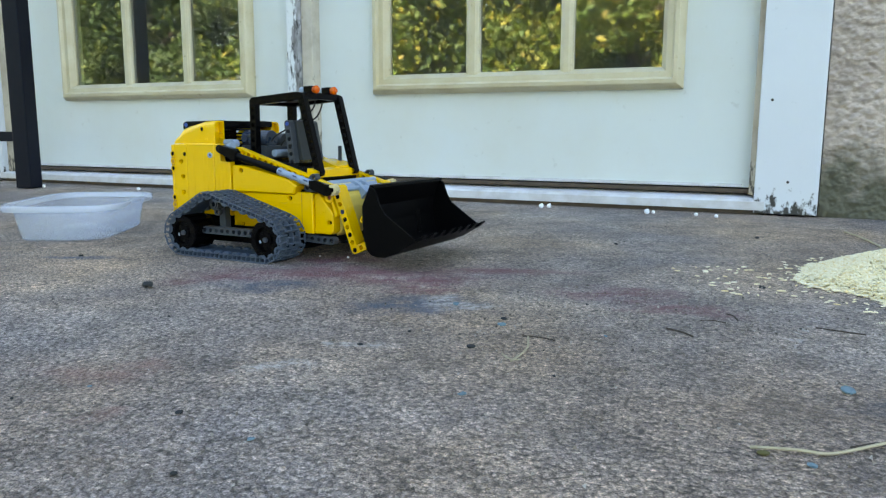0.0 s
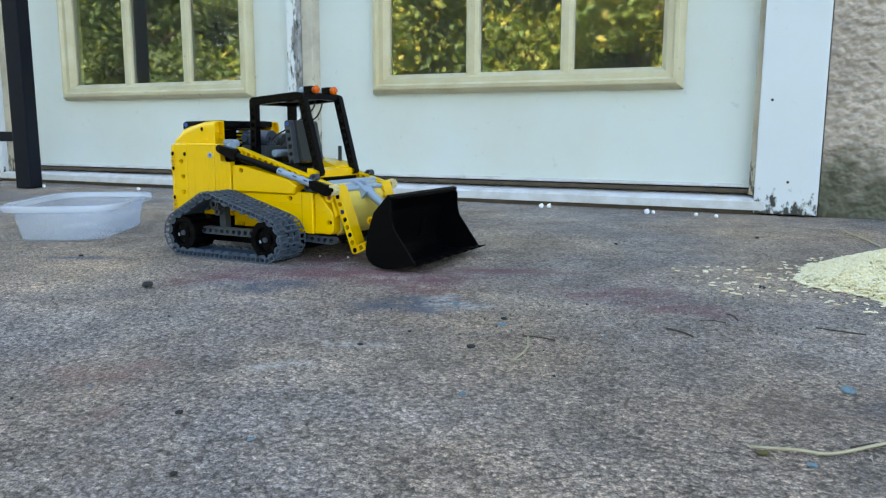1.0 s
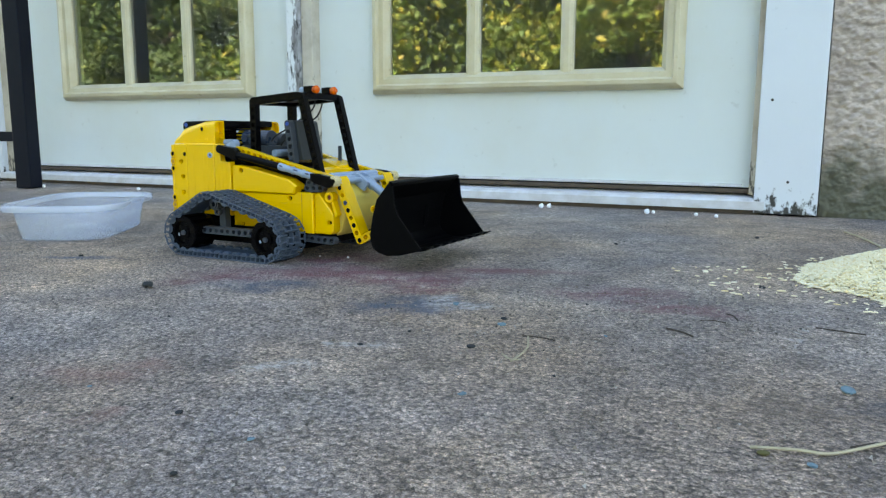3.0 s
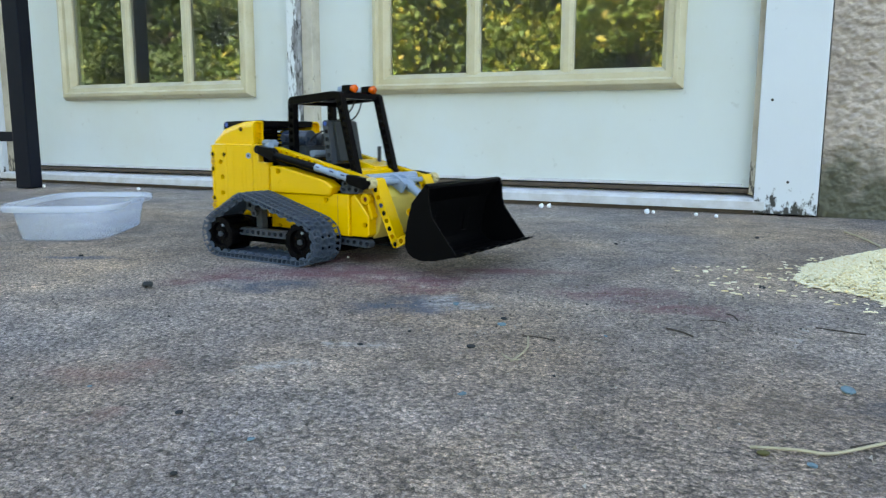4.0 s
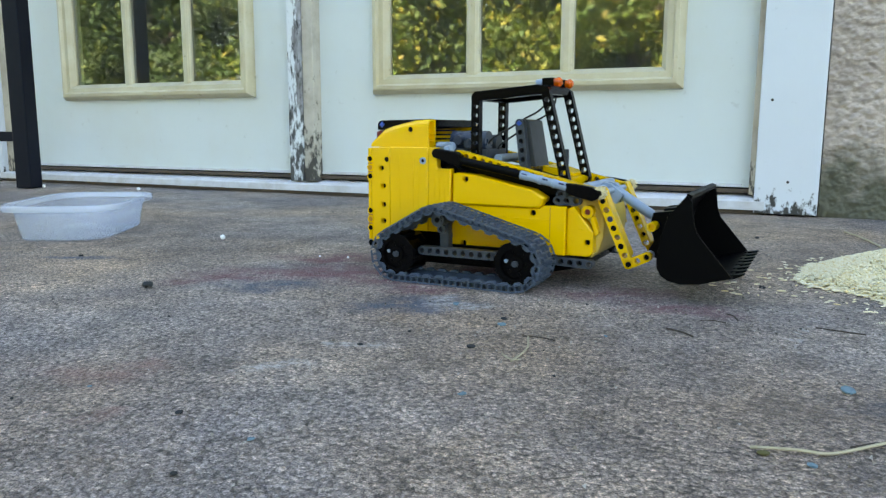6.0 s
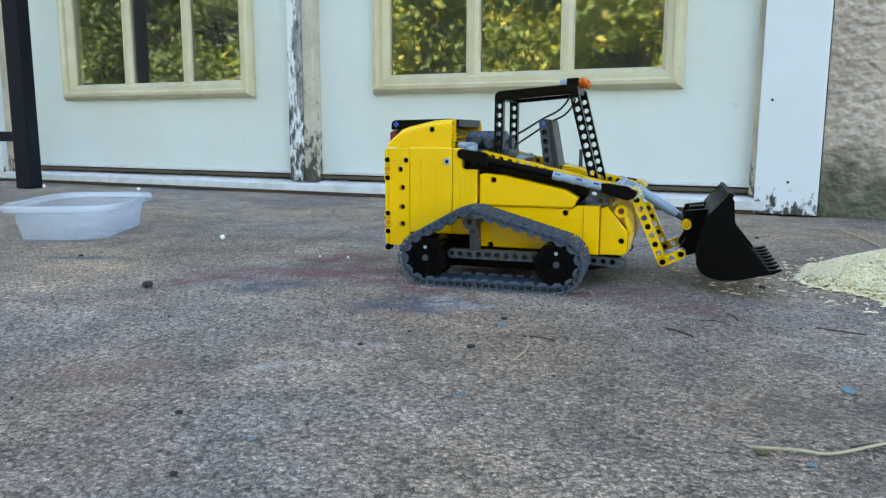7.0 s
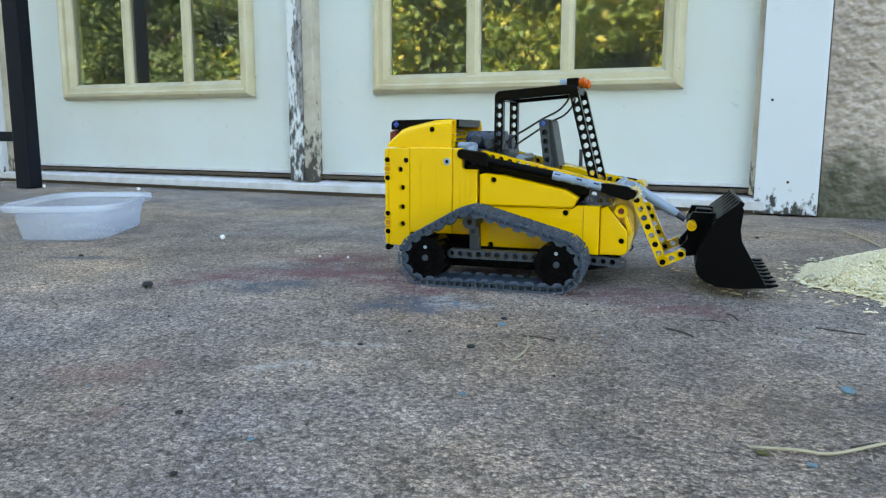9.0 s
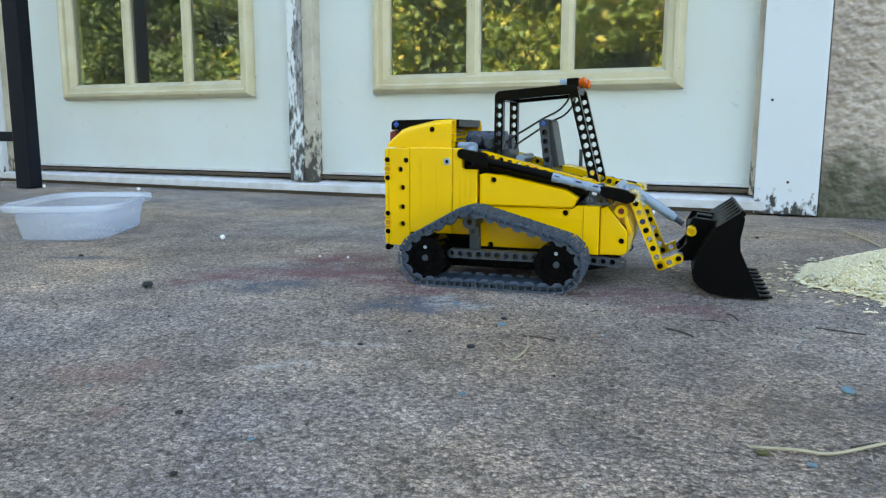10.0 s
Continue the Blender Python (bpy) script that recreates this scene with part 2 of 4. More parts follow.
GLASS, _nt, _b = base_mat("coated_window_glass", (0.75, 0.8, 0.78), 0.02)
_b.inputs["Transmission Weight"].default_value = 1.0
_b.inputs["IOR"].default_value = 2.3
# a trace of pale diffuse imitates the hazy veil of light on the panes
_du = node(_nt, "ShaderNodeBsdfDiffuse", Color=(0.5, 0.53, 0.55, 1))
_mx = node(_nt, "ShaderNodeMixShader", Fac=0.02)
_nt.links.new(_b.outputs[0], _mx.inputs[1])
_nt.links.new(_du.outputs[0], _mx.inputs[2])
_nt.links.new(_mx.outputs[0], _nt.nodes["Material Output"].inputs[0])


def island_mat(name, stops, rough, sheen=0.0):
    m, nt, b = base_mat(name, stops[0][1], rough)
    g = nt.nodes.new("ShaderNodeNewGeometry")
    nt.links.new(ramp(nt, g.outputs["Random Per Island"], stops), b.inputs["Base Color"])
    return m, nt, b


RICE, _nt, _b = island_mat("dry_rice", [(0.0, (0.8, 0.64, 0.32)), (0.25, (0.88, 0.78, 0.5)), (1.0, (0.92, 0.86, 0.66))], 0.42)
_b.inputs["Subsurface Weight"].default_value = 0.0
MOSS = painted("brown_green_moss", (0.09, 0.085, 0.03), (0.05, 0.04, 0.02), 0.9, 0.6, 90)
GRIT, _nt, _b = island_mat("sand_grit", [(0.0, (0.05, 0.045, 0.04)), (0.5, (0.26, 0.22, 0.18)), (1.0, (0.44, 0.41, 0.37))], 0.8)
LEAF, _nt, _b = island_mat("autumn_leaves", [(0.0, (0.045, 0.095, 0.02)), (0.55, (0.13, 0.2, 0.035)), (0.88, (0.29, 0.3, 0.05)), (1.0, (0.42, 0.33, 0.05))], 0.6)
DARKLEAF, _nt, _b = island_mat("dark_green_leaves", [(0.0, (0.025, 0.06, 0.018)), (0.7, (0.075, 0.13, 0.035)), (1.0, (0.2, 0.23, 0.05))], 0.6)
GRASS = painted("lawn", (0.06, 0.1, 0.025), (0.1, 0.11, 0.035), 0.9, 0.8, 3)


# ---- mesh helpers ----
def finish(name, bm, material, parent=None, smooth=False, m=None):
    me = bpy.data.meshes.new(name)
    bmesh.ops.recalc_face_normals(bm, faces=bm.faces)
    if m is not None:
        bm.transform(m)
    bm.to_mesh(me)
    bm.free()
    for mat in material if isinstance(material, (list, tuple)) else [material]:
        me.materials.append(mat)
    if smooth:
        me.polygons.foreach_set("use_smooth", [True] * len(me.polygons))
    ob = new(name, me)
    ob.parent = parent
    return ob


def part(name, bm, material, parent, label="", smooth=False, m=None):
    ob = finish(name, bm, material, parent, smooth, m)
    return tagged(ob, label) if label else ob


def join(*bms):
    out = bmesh.new()
    for b in bms:
        me = bpy.data.meshes.new("tmp")
        b.to_mesh(me)
        b.free()
        out.from_mesh(me)
        bpy.data.meshes.remove(me)
    return out


def box(x0, x1, y0, y1, z0, z1, bevel=0.0, m=None):
    bm = bmesh.new()
    bmesh.ops.create_cube(bm, size=1)
    bm.transform(Matrix.Translation(((x0 + x1) / 2, (y0 + y1) / 2, (z0 + z1) / 2)) @ Matrix.Diagonal((x1 - x0, y1 - y0, z1 - z0, 1)))
    if bevel:
        bmesh.ops.bevel(bm, geom=bm.edges[:], offset=bevel, segments=2, affect="EDGES", profile=0.6)
    if m is not None:
        bm.transform(m)
    return bm


def prism(poly, y0, y1, bevel=0.0, unit=0.001):
    """Outline in the x-z plane, pulled from y0 to y1. All in units of a millimetre."""
    bm = bmesh.new()
    a = [bm.verts.new((x * unit, y0 * unit, z * unit)) for x, z in poly]
    b = [bm.verts.new((x * unit, y1 * unit, z * unit)) for x, z in poly]
    bm.faces.new(a)
    bm.faces.new(b[::-1])
    n = len(poly)
    for i in range(n):
        bm.faces.new((a[i], b[i], b[(i + 1) % n], a[(i + 1) % n]))
    bmesh.ops.recalc_face_normals(bm, faces=bm.faces)
    if bevel:
        bmesh.ops.bevel(bm, geom=bm.edges[:], offset=bevel * unit, segments=2, affect="EDGES", profile=0.6, clamp_overlap=True)
    return bm


def rod(p, q, r, seg=14, r2=None, bevel=0.0):
    """Cylinder or cone between two points, millimetres."""
    p, q = Vector(p) * 0.001, Vector(q) * 0.001
    bm = bmesh.new()
    bmesh.ops.create_cone(bm, cap_ends=True, segments=seg, radius1=r * 0.001, radius2=(r if r2 is None else r2) * 0.001, depth=(q - p).length)
    bm.transform(Matrix.Translation((p + q) / 2) @ (q - p).to_track_quat("Z", "Y").to_matrix().to_4x4())
    return bm


def ring(c, axis_y, r_out, r_in, w, seg=16):
    """Flat ring round the y axis, millimetres; c is (x, z)."""
    bm = bmesh.new()
    loops = []
    for y, r in ((axis_y, r_out), (axis_y + w, r_out), (axis_y + w, r_in), (axis_y, r_in)):
        loops.append([bm.verts.new(((c[0] + r * math.cos(k * math.tau / seg)) * 0.001, y * 0.001, (c[1] + r * math.sin(k * math.tau / seg)) * 0.001)) for k in range(seg)])
    for i in range(4):
        a, b = loops[i], loops[(i + 1) % 4]
        for k in range(seg):
            bm.faces.new((a[k], a[(k + 1) % seg], b[(k + 1) % seg], b[k]))
    return bm


def beam(n, p, angle, y0, y1, seg=16, up=False):
    """Studless beam of n round holes, 8 mm apart, first hole at p = (x, z); angle in degrees up from forward. up: holes run vertically."""
    bm = bmesh.new()
    rh = 2.45
    t = (y1 - y0) / 2
    ym = (y0 + y1) / 2
    for i in range(n):
        inner, outer = [], []
        for k in range(seg):
            a = k * math.tau / seg
            c, s = math.cos(a), math.sin(a)
            inner.append((8 * i + rh * c, rh * s))
            if (i == 0 and c < -0.01) or (i == n - 1 and c > 0.01):
                outer.append((8 * i + 3.85 * c, 3.85 * s))
            elif k % 4 == 2:
                outer.append((8 * i + math.copysign(4.0, c), math.copysign(3.85, s)))
            else:
                sc = min(4.0 / max(abs(c), 1e-6), 3.85 / max(abs(s), 1e-6))
                outer.append((8 * i + sc * c, sc * s))
        vi = [[bm.verts.new((x, y, z)) for x, z in inner] for y in (-t, t)]
        vo = [[bm.verts.new((x, y, z)) for x, z in outer] for y in (-t, t)]
        for k in range(seg):
            j = (k + 1) % seg
            bm.faces.new((vi[0][k], vi[0][j], vo[0][j], vo[0][k]))
            bm.faces.new((vi[1][j], vi[1][k], vo[1][k], vo[1][j]))
            bm.faces.new((vi[0][j], vi[0][k], vi[1][k], vi[1][j]))
            mx = (outer[k][0] + outer[j][0]) / 2 - 8 * i
            if not ((mx > 3.9 and i < n - 1) or (mx < -3.9 and i > 0)):
                bm.faces.new((vo[0][k], vo[0][j], vo[1][j], vo[1][k]))
    bmesh.ops.remove_doubles(bm, verts=bm.verts, dist=0.02)
    m = Matrix.Translation((p[0], ym, p[1])) @ pose(0, 0, 0, 0, -angle, 0)
    if up:
        m = m @ pose(0, 0, 0, 90, 0, 0)
    bm.transform(Matrix.Scale(0.001, 4) @ m)
    return bm


def panel(poly, y0, y1, bores=(), out=-1, bevel=0.5, seg=16):
    """Plate with its outline in the x-z plane and stepped round bores (x, z) right through it; out is the side (-1 or 1) that faces outward. Millimetres."""
    area = sum(a[0] * b[1] - b[0] * a[1] for a, b in zip(poly, poly[1:] + poly[:1]))
    poly = list(poly) if area > 0 else list(poly)[::-1]
    n = len(poly)
    inset = []
    for i in range(n):
        a, b, c = Vector(poly[i - 1]), Vector(poly[i]), Vector(poly[(i + 1) % n])
        d0, d1 = (b - a).normalized(), (c - b).normalized()
        n0, n1 = Vector((-d0.y, d0.x)), Vector((-d1.y, d1.x))
        inset.append(b + (n0 + n1) * bevel / max(1 + n0.dot(n1), 0.4))
    face, back = (y0, y1) if out < 0 else (y1, y0)
    step = -out
    bm = bmesh.new()

    def loop(pts, y):
        return [bm.verts.new((p[0] * 0.001, y * 0.001, p[1] * 0.001)) for p in pts]

    def circle(x, z, r):
        return [(x + r * math.cos(-k * math.tau / seg), z + r * math.sin(-k * math.tau / seg)) for k in range(seg)]

    def band(a, b):
        for i in range(len(a)):
            j = (i + 1) % len(a)
            bm.faces.new((a[i], a[j], b[j], b[i]))
    o1, o2, o3 = loop(inset, face), loop(poly, face + step * bevel), loop(poly, back)
    band(o1, o2)
    band(o2, o3)
    fronts, backs = [(o1, inset)], [(o3, poly)]
    for x, z in bores:
        wide, slim = circle(x, z, 3.1), circle(x, z, 2.45)
        h1, h2, h3, h4 = loop(wide, face), loop(wide, face + step * 0.9), loop(slim, face + step * 0.9), loop(slim, back)
        band(h1, h2)
        band(h2, h3)
        band(h3, h4)
        fronts.append((h1, wide))
        backs.append((h4, slim))
    for group in (fronts, backs):
        flat = [v for vs, ps in group for v in vs]
        for tri in geometry.tessellate_polygon([[Vector((p[0], p[1], 0)) for p in ps] for vs, ps in group]):
            bm.faces.new([flat[i] for i in tri])
    return bm


def plugs(spots, y, parent, near=True, mat=None):
    """Black discs sunk in the bores of a panel whose face lies at y; they stand in for the shade deep in the holes."""
    s = -1 if near else 1
    for x, z in spots:
        part("pin", rod((x, s * (y - 7.2), z), (x, s * (y - 4.6), z), 2.44, 12), mat or BLACK, parent)


def turned(p, q, prof, seg=16):
    """Turned shaft from p to q; prof holds (millimetres along, radius)."""
    p, q = Vector(p), Vector(q)
    m = Matrix.Translation(p) @ (q - p).to_track_quat("Z", "Y").to_matrix().to_4x4()
    bm = bmesh.new()
    rings = [[bm.verts.new(m @ Vector((r * math.cos(k * math.tau / seg), r * math.sin(k * math.tau / seg), a)) * 0.001) for k in range(seg)] for a, r in prof]
    for a, b in zip(rings, rings[1:]):
        for k in range(seg):
            bm.faces.new((a[k], a[(k + 1) % seg], b[(k + 1) % seg], b[k]))
    bm.faces.new(rings[0][::-1])
    bm.faces.new(rings[-1])
    return bm


def hood_shell(s):
    """Hollow rear hood half: an arched skin, open towards the cab."""
    bm = bmesh.new()
    rings = []
    for x, top in ((-105.5, 118.5), (-104, 121), (-99, 126.3), (-93, 131.5), (-86, 134), (-74, 137), (-62, 139.6), (-52, 140.4), (-45.2, 140.6)):
        ring_ = []
        for inner in (0, 1):
            d = 1.9 * inner
            t, out_, in_, foot = top - d, 53 - d, 38 + d, 115.5
            r = min(6.5 - d, (t - foot) * 0.6)
            pts = [(out_, foot)] + [(out_ - r + r * math.cos(a), t - r + r * math.sin(a)) for a in (0, 0.4, 0.8, 1.2, math.pi / 2)] + [(in_, t), (in_, foot)]
            ring_ += pts if not inner else pts[::-1]
        rings.append([bm.verts.new((x * 0.001, s * y * 0.001, z * 0.001)) for y, z in ring_])
    n = len(rings[0])
    for a, b in zip(rings, rings[1:]):
        for k in range(n):
            bm.faces.new((a[k], a[(k + 1) % n], b[(k + 1) % n], b[k]))
    bm.faces.new(rings[0])
    h = n // 2
    for k in range(h - 1):
        bm.faces.new((rings[-1][k], rings[-1][k + 1], rings[-1][n - 2 - k], rings[-1][n - 1 - k]))
    return bm


def tube(points, r, seg=8):
    """Round tube along points, metres."""
    bm = bmesh.new()
    pts = [Vector(p) for p in points]
    rings = []
    for i, p in enumerate(pts):
        d = (pts[min(i + 1, len(pts) - 1)] - pts[max(i - 1, 0)]).normalized()
        q = d.to_track_quat("Z", "Y")
        rr = r[i] if isinstance(r, (list, tuple)) else r
        rings.append([bm.verts.new(p + q @ Vector((rr * math.cos(k * math.tau / seg), rr * math.sin(k * math.tau / seg), 0))) for k in range(seg)])
    for a, b in zip(rings, rings[1:]):
        for k in range(seg):
            bm.faces.new((a[k], a[(k + 1) % seg], b[(k + 1) % seg], b[k]))
    bm.faces.new(rings[0][::-1])
    bm.faces.new(rings[-1])
    return bm


def smooth_path(pts, n=24):
    """Catmull-Rom points through pts."""
    out = []
    P = [Vector(p) for p in pts]
    P = [P[0] * 2 - P[1]] + P + [P[-1] * 2 - P[-2]]
    for i in range(1, len(P) - 2):
        for k in range(n):
            t = k / n
            a, b, c, d = P[i - 1:i + 3]
            out.append(0.5 * (2 * b + (c - a) * t + (2 * a - 5 * b + 4 * c - d) * t * t + (3 * b - a - 3 * c + d) * t ** 3))
    out.append(P[-2])
    return out


# ---- the setting ----
def ground():
    bm = box(-60, 60, -70, 60, -0.4, -0.025)
    tagged(finish("ground", bm, GRASS), "green lawn beyond the patio", "ground", kind="structure")
    bm = bmesh.new()
    bmesh.ops.create_grid(bm, x_segments=170, y_segments=170, size=1.0)
    for v in bm.verts:
        v.co = Vector((v.co.x * 0.85, 0.85 + v.co.y * 0.8, 0))
        v.co.z = (noise.noise(v.co * 9) * 0.0008 + noise.noise(v.co * 40) * 0.0005) - 0.0009
    bm.faces.ensure_lookup_table()
    edge = box(-6, 6, -3.5, 3.5, -0.15, -0.0016)
    tagged(finish("patio_floor", join(bm, edge), CONCRETE, smooth=False), "rough grey concrete patio with red and blue chalk stains", "patio floor", kind="structure")


MW = Matrix.Translation((0.5769, 1.15553, 0)) @ pose(0, 0, 0, 0, 0, WALL_TURN)  # along the wall: x to its right end, y into the house


def wall_part(name, bm, mat, label="", category="", parent=None, smooth=False):
    ob = finish(name, bm, mat, parent, smooth)
    if parent is None:
        ob.matrix_world = MW
        tagged(ob, label, category, kind="structure")
    elif label:
        tagged(ob, label)
    return ob


def house():
    H = 4.6
    walls = join(box(0.2, 7, 0.012, 0.24, -0.1, H), box(0.0, 0.2, 0.03, 0.24, 0.44, H), box(0.02, 0.2, 0.03, 0.24, -0.1, 0.44),
                 box(-9, -1.99, 0.02, 0.24, -0.1, H), box(-1.99, 0.0, 0.02, 0.24, 2.12, H))
    g = bmesh.new()
    bmesh.ops.create_grid(g, x_segments=120, y_segments=250, size=0.5)
    for v in g.verts:
        u, z = (v.co.x + 0.5) * 0.2, (v.co.y + 0.5) * 0.45 - 0.01
        q = Vector((u * 75, z * 95, 3.3))
        r = noise.noise(q) + 0.6 * noise.noise(q * 2.3)
        v.co = Vector((u + 0.002, 0.017 - 0.003 * r - 0.004 * abs(noise.noise(q * 0.5)), z))
    wall_part("wall_north", join(walls, g), STUCCO, "rough tan stucco house wall with green algae near the ground", "wall")
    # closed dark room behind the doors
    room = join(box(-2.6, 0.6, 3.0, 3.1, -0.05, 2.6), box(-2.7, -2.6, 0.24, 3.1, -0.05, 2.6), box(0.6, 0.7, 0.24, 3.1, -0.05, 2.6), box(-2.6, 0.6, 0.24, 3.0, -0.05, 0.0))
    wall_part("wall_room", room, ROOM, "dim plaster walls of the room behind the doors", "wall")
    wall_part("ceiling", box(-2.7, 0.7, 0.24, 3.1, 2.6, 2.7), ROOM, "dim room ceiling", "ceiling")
    wall_part("roof", box(-9.2, 7.2, -0.1, 6.0, 4.6, 4.75), WOOD, "house roof edge", "roof")
    # casing boards
    for u0, u1, nm in ((-0.0918, 0.0, "trim_1"), (-1.99, -1.885, "trim_2")):
        t = wall_part(nm, box(u0, u1, 0.0, 0.06, 0.002, 2.12, 0.002), TRIM, "white painted casing board with mould at its foot", "door trim")
        if nm == "trim_1":
            for x, z in ((-0.0742, 0.1793), (-0.0441, 0.0527)):
                part("nail_head", rod((x * 1000, -0.6, z * 1000), (x * 1000, 1, z * 1000), 2.2), MOULD, t)
    wall_part("trim_3", box(-1.885, -1.862, 0.012, 0.06, 0.01, 2.12, 0.001), TANWOOD, "bare tan wood jamb edge", "door trim")
    wall_part("trim_4", box(-1.885, -0.0918, 0.0, 0.06, 2.05, 2.12, 0.002), TRIM, "white painted head casing", "door trim")
    # right jamb: thin tan strip beside the casing
    wall_part("trim_5", box(-0.1005, -0.0918, 0.012, 0.06, 0.03, 2.05, 0.001), TANWOOD, "tan weatherstrip beside the casing", "door trim")
    # centre post
    p = wall_part("trim_6", box(-0.9525, -0.927, 0.003, 0.06, 0.027, 2.05, 0.002), POSTWOOD, "tan wooden centre post with mould at its foot", "door trim")
    q = wall_part("trim_7", box(-0.987, -0.953, 0.0, 0.06, 0.027, 2.05, 0.002), PEEL, "narrow post strip with white paint peeling off", "door trim")
    # threshold
    sill = wall_part("threshold", box(-1.9, -0.075, 0.004, 0.06, 0.0, 0.0065), WOOD, "weathered wood base under the door sill", "door sill")
    prof = [(-1.0, 6.7), (-1.0, 20), (2, 23.2), (9, 24), (10, 22.6), (13, 22.6), (14, 25), (46, 31.5), (60, 31.5), (60, 6.7)]
    bm = prism([(v, z) for v, z in prof], -1900, -76, 0.5)
    bm.transform(pose(0, 0, 0, 0, 0, 90) @ Matrix.Diagonal((1, -1, 1, 1)))
    part("sill_plate", bm, SILL, sill, "oxidised white aluminium sill plate")
    part("end_cap", box(-0.0755, -0.074, 0.001, 0.03, 0.004, 0.0225, 0.0004), MOULD, sill)
    part("wood_strip", box(-1.86, -0.1, 0.022, 0.045, 0.0318, 0.0385, 0.001), WOOD, sill, "dark damp wood strip")


def door(name, u0, u1, lu0, lu1, muntins, label):
    z0, z1, lz0, lz1 = 0.0405, 2.045, 0.2005, 1.86
    f = 0.034
    leaf = join(box(u0, lu0 + 0.01, 0.03, 0.075, z0, z1), box(lu1 - 0.01, u1, 0.03, 0.075, z0, z1), box(lu0 + 0.01, lu1 - 0.01, 0.03, 0.075, z0, lz0 + 0.01), box(lu0 + 0.01, lu1 - 0.01, 0.03, 0.075, lz1 - 0.01, z1))
    d = wall_part(name, leaf, DOOR, label, "door")
    part("door_sweep", box(u0 + 0.003, u1 - 0.012, 0.024, 0.0298, 0.0412, 0.046, 0.0005), SILL, d, "pale aluminium door sweep")
    # moulded lite frame: four mitred bars
    sec = [(0, 30.5), (0.5, 23), (6, 12), (9, 9), (15, 8.5), (18.5, 14.5), (20, 15), (28, 15.5), (31.5, 20), (36.4, 27), (37.4, 35.5), (12, 35.5), (9.6, 30.5)]
    for k in range(4):
        bm = bmesh.new()
        L = (lu1 - lu0) if k % 2 == 0 else (lz1 - lz0)
        rows = []
        for end in (0, 1):
            row = []
            for w, v in sec:
                a = (w if end == 0 else L * 1000 - w) * 0.001
                w_ = w * 0.001
                if k == 0:
                    co = (lu0 + a, v * 0.001, lz0 + w_)
                elif k == 1:
                    co = (lu1 - w_, v * 0.001, lz0 + a)
                elif k == 2:
                    co = (lu1 - a, v * 0.001, lz1 - w_)
                else:
                    co = (lu0 + w_, v * 0.001, lz1 - a)
                row.append(bm.verts.new(co))
            rows.append(row)
        n = len(sec)
        for i in range(n):
            bm.faces.new((rows[0][i], rows[0][(i + 1) % n], rows[1][(i + 1) % n], rows[1][i]))
        bm.faces.new(rows[0])
        bm.faces.new(rows[1][::-1])
        part("lite_frame", bm, LITE, d, "cream moulded lite frame")
    g0, g1 = lu0 + 0.0365, lu1 - 0.0365
    hz = [lz0 + 0.033 + (lz1 - lz0 - 0.066) * i / 5 for i in range(1, 5)]
    for a, b in muntins:
        part("muntin", prism([(a * 1000, 26.5), (a * 1000 + 3, 23), (a * 1000 + 8, 20.6), (b * 1000 - 8, 20.6), (b * 1000 - 3, 23), (b * 1000, 26.5), (b * 1000, 31.8), (a * 1000, 31.8)], -(lz1 - 0.0292) * 1000, -(lz0 + 0.0292) * 1000), LITE, d, m=pose(0, 0, 0, -90, 0, 0))
    for z in hz:
        part("muntin", box(g0, g1, 0.0208, 0.0318, z - 0.012, z + 0.012, 0.003), LITE, d)
    us = [g0 - 0.006] + [(a + b) / 2 for a, b in muntins] + [g1 + 0.006]
    zs = [lz0 + 0.027] + hz + [lz1 - 0.027]
    for a, b in zip(us, us[1:]):
        for za, zb in zip(zs, zs[1:]):
            pane = part("pane", box(a + 0.001, b - 0.001, 0.032, 0.035, za + 0.001, zb - 0.001), GLASS, d)
            pane.visible_shadow = False
    return d


def railing_post():
    e = new("metal_railing")
    tagged(e, "dark painted metal railing post with a cross bar", "railing")
    e.matrix_world = MW @ Matrix.Translation((-1.6, -0.135, 0)) @ pose(0, 0, 0, 0, 0, 12)
    part("post", box(-0.028, 0.012, -0.018, 0.018, 0, 1.0, 0.003), IRON, e)
    part("cross_bar", box(-0.9, -0.028, -0.011, 0.011, 0.104, 0.126, 0.002), IRON, e)
    part("hand_rail", box(-0.92, 0.04, -0.03, 0.03, 1.0, 1.03, 0.004), IRON, e)
    part("post", box(-0.92, -0.87, -0.024, 0.024, 0, 1.0, 0.003), IRON, e)


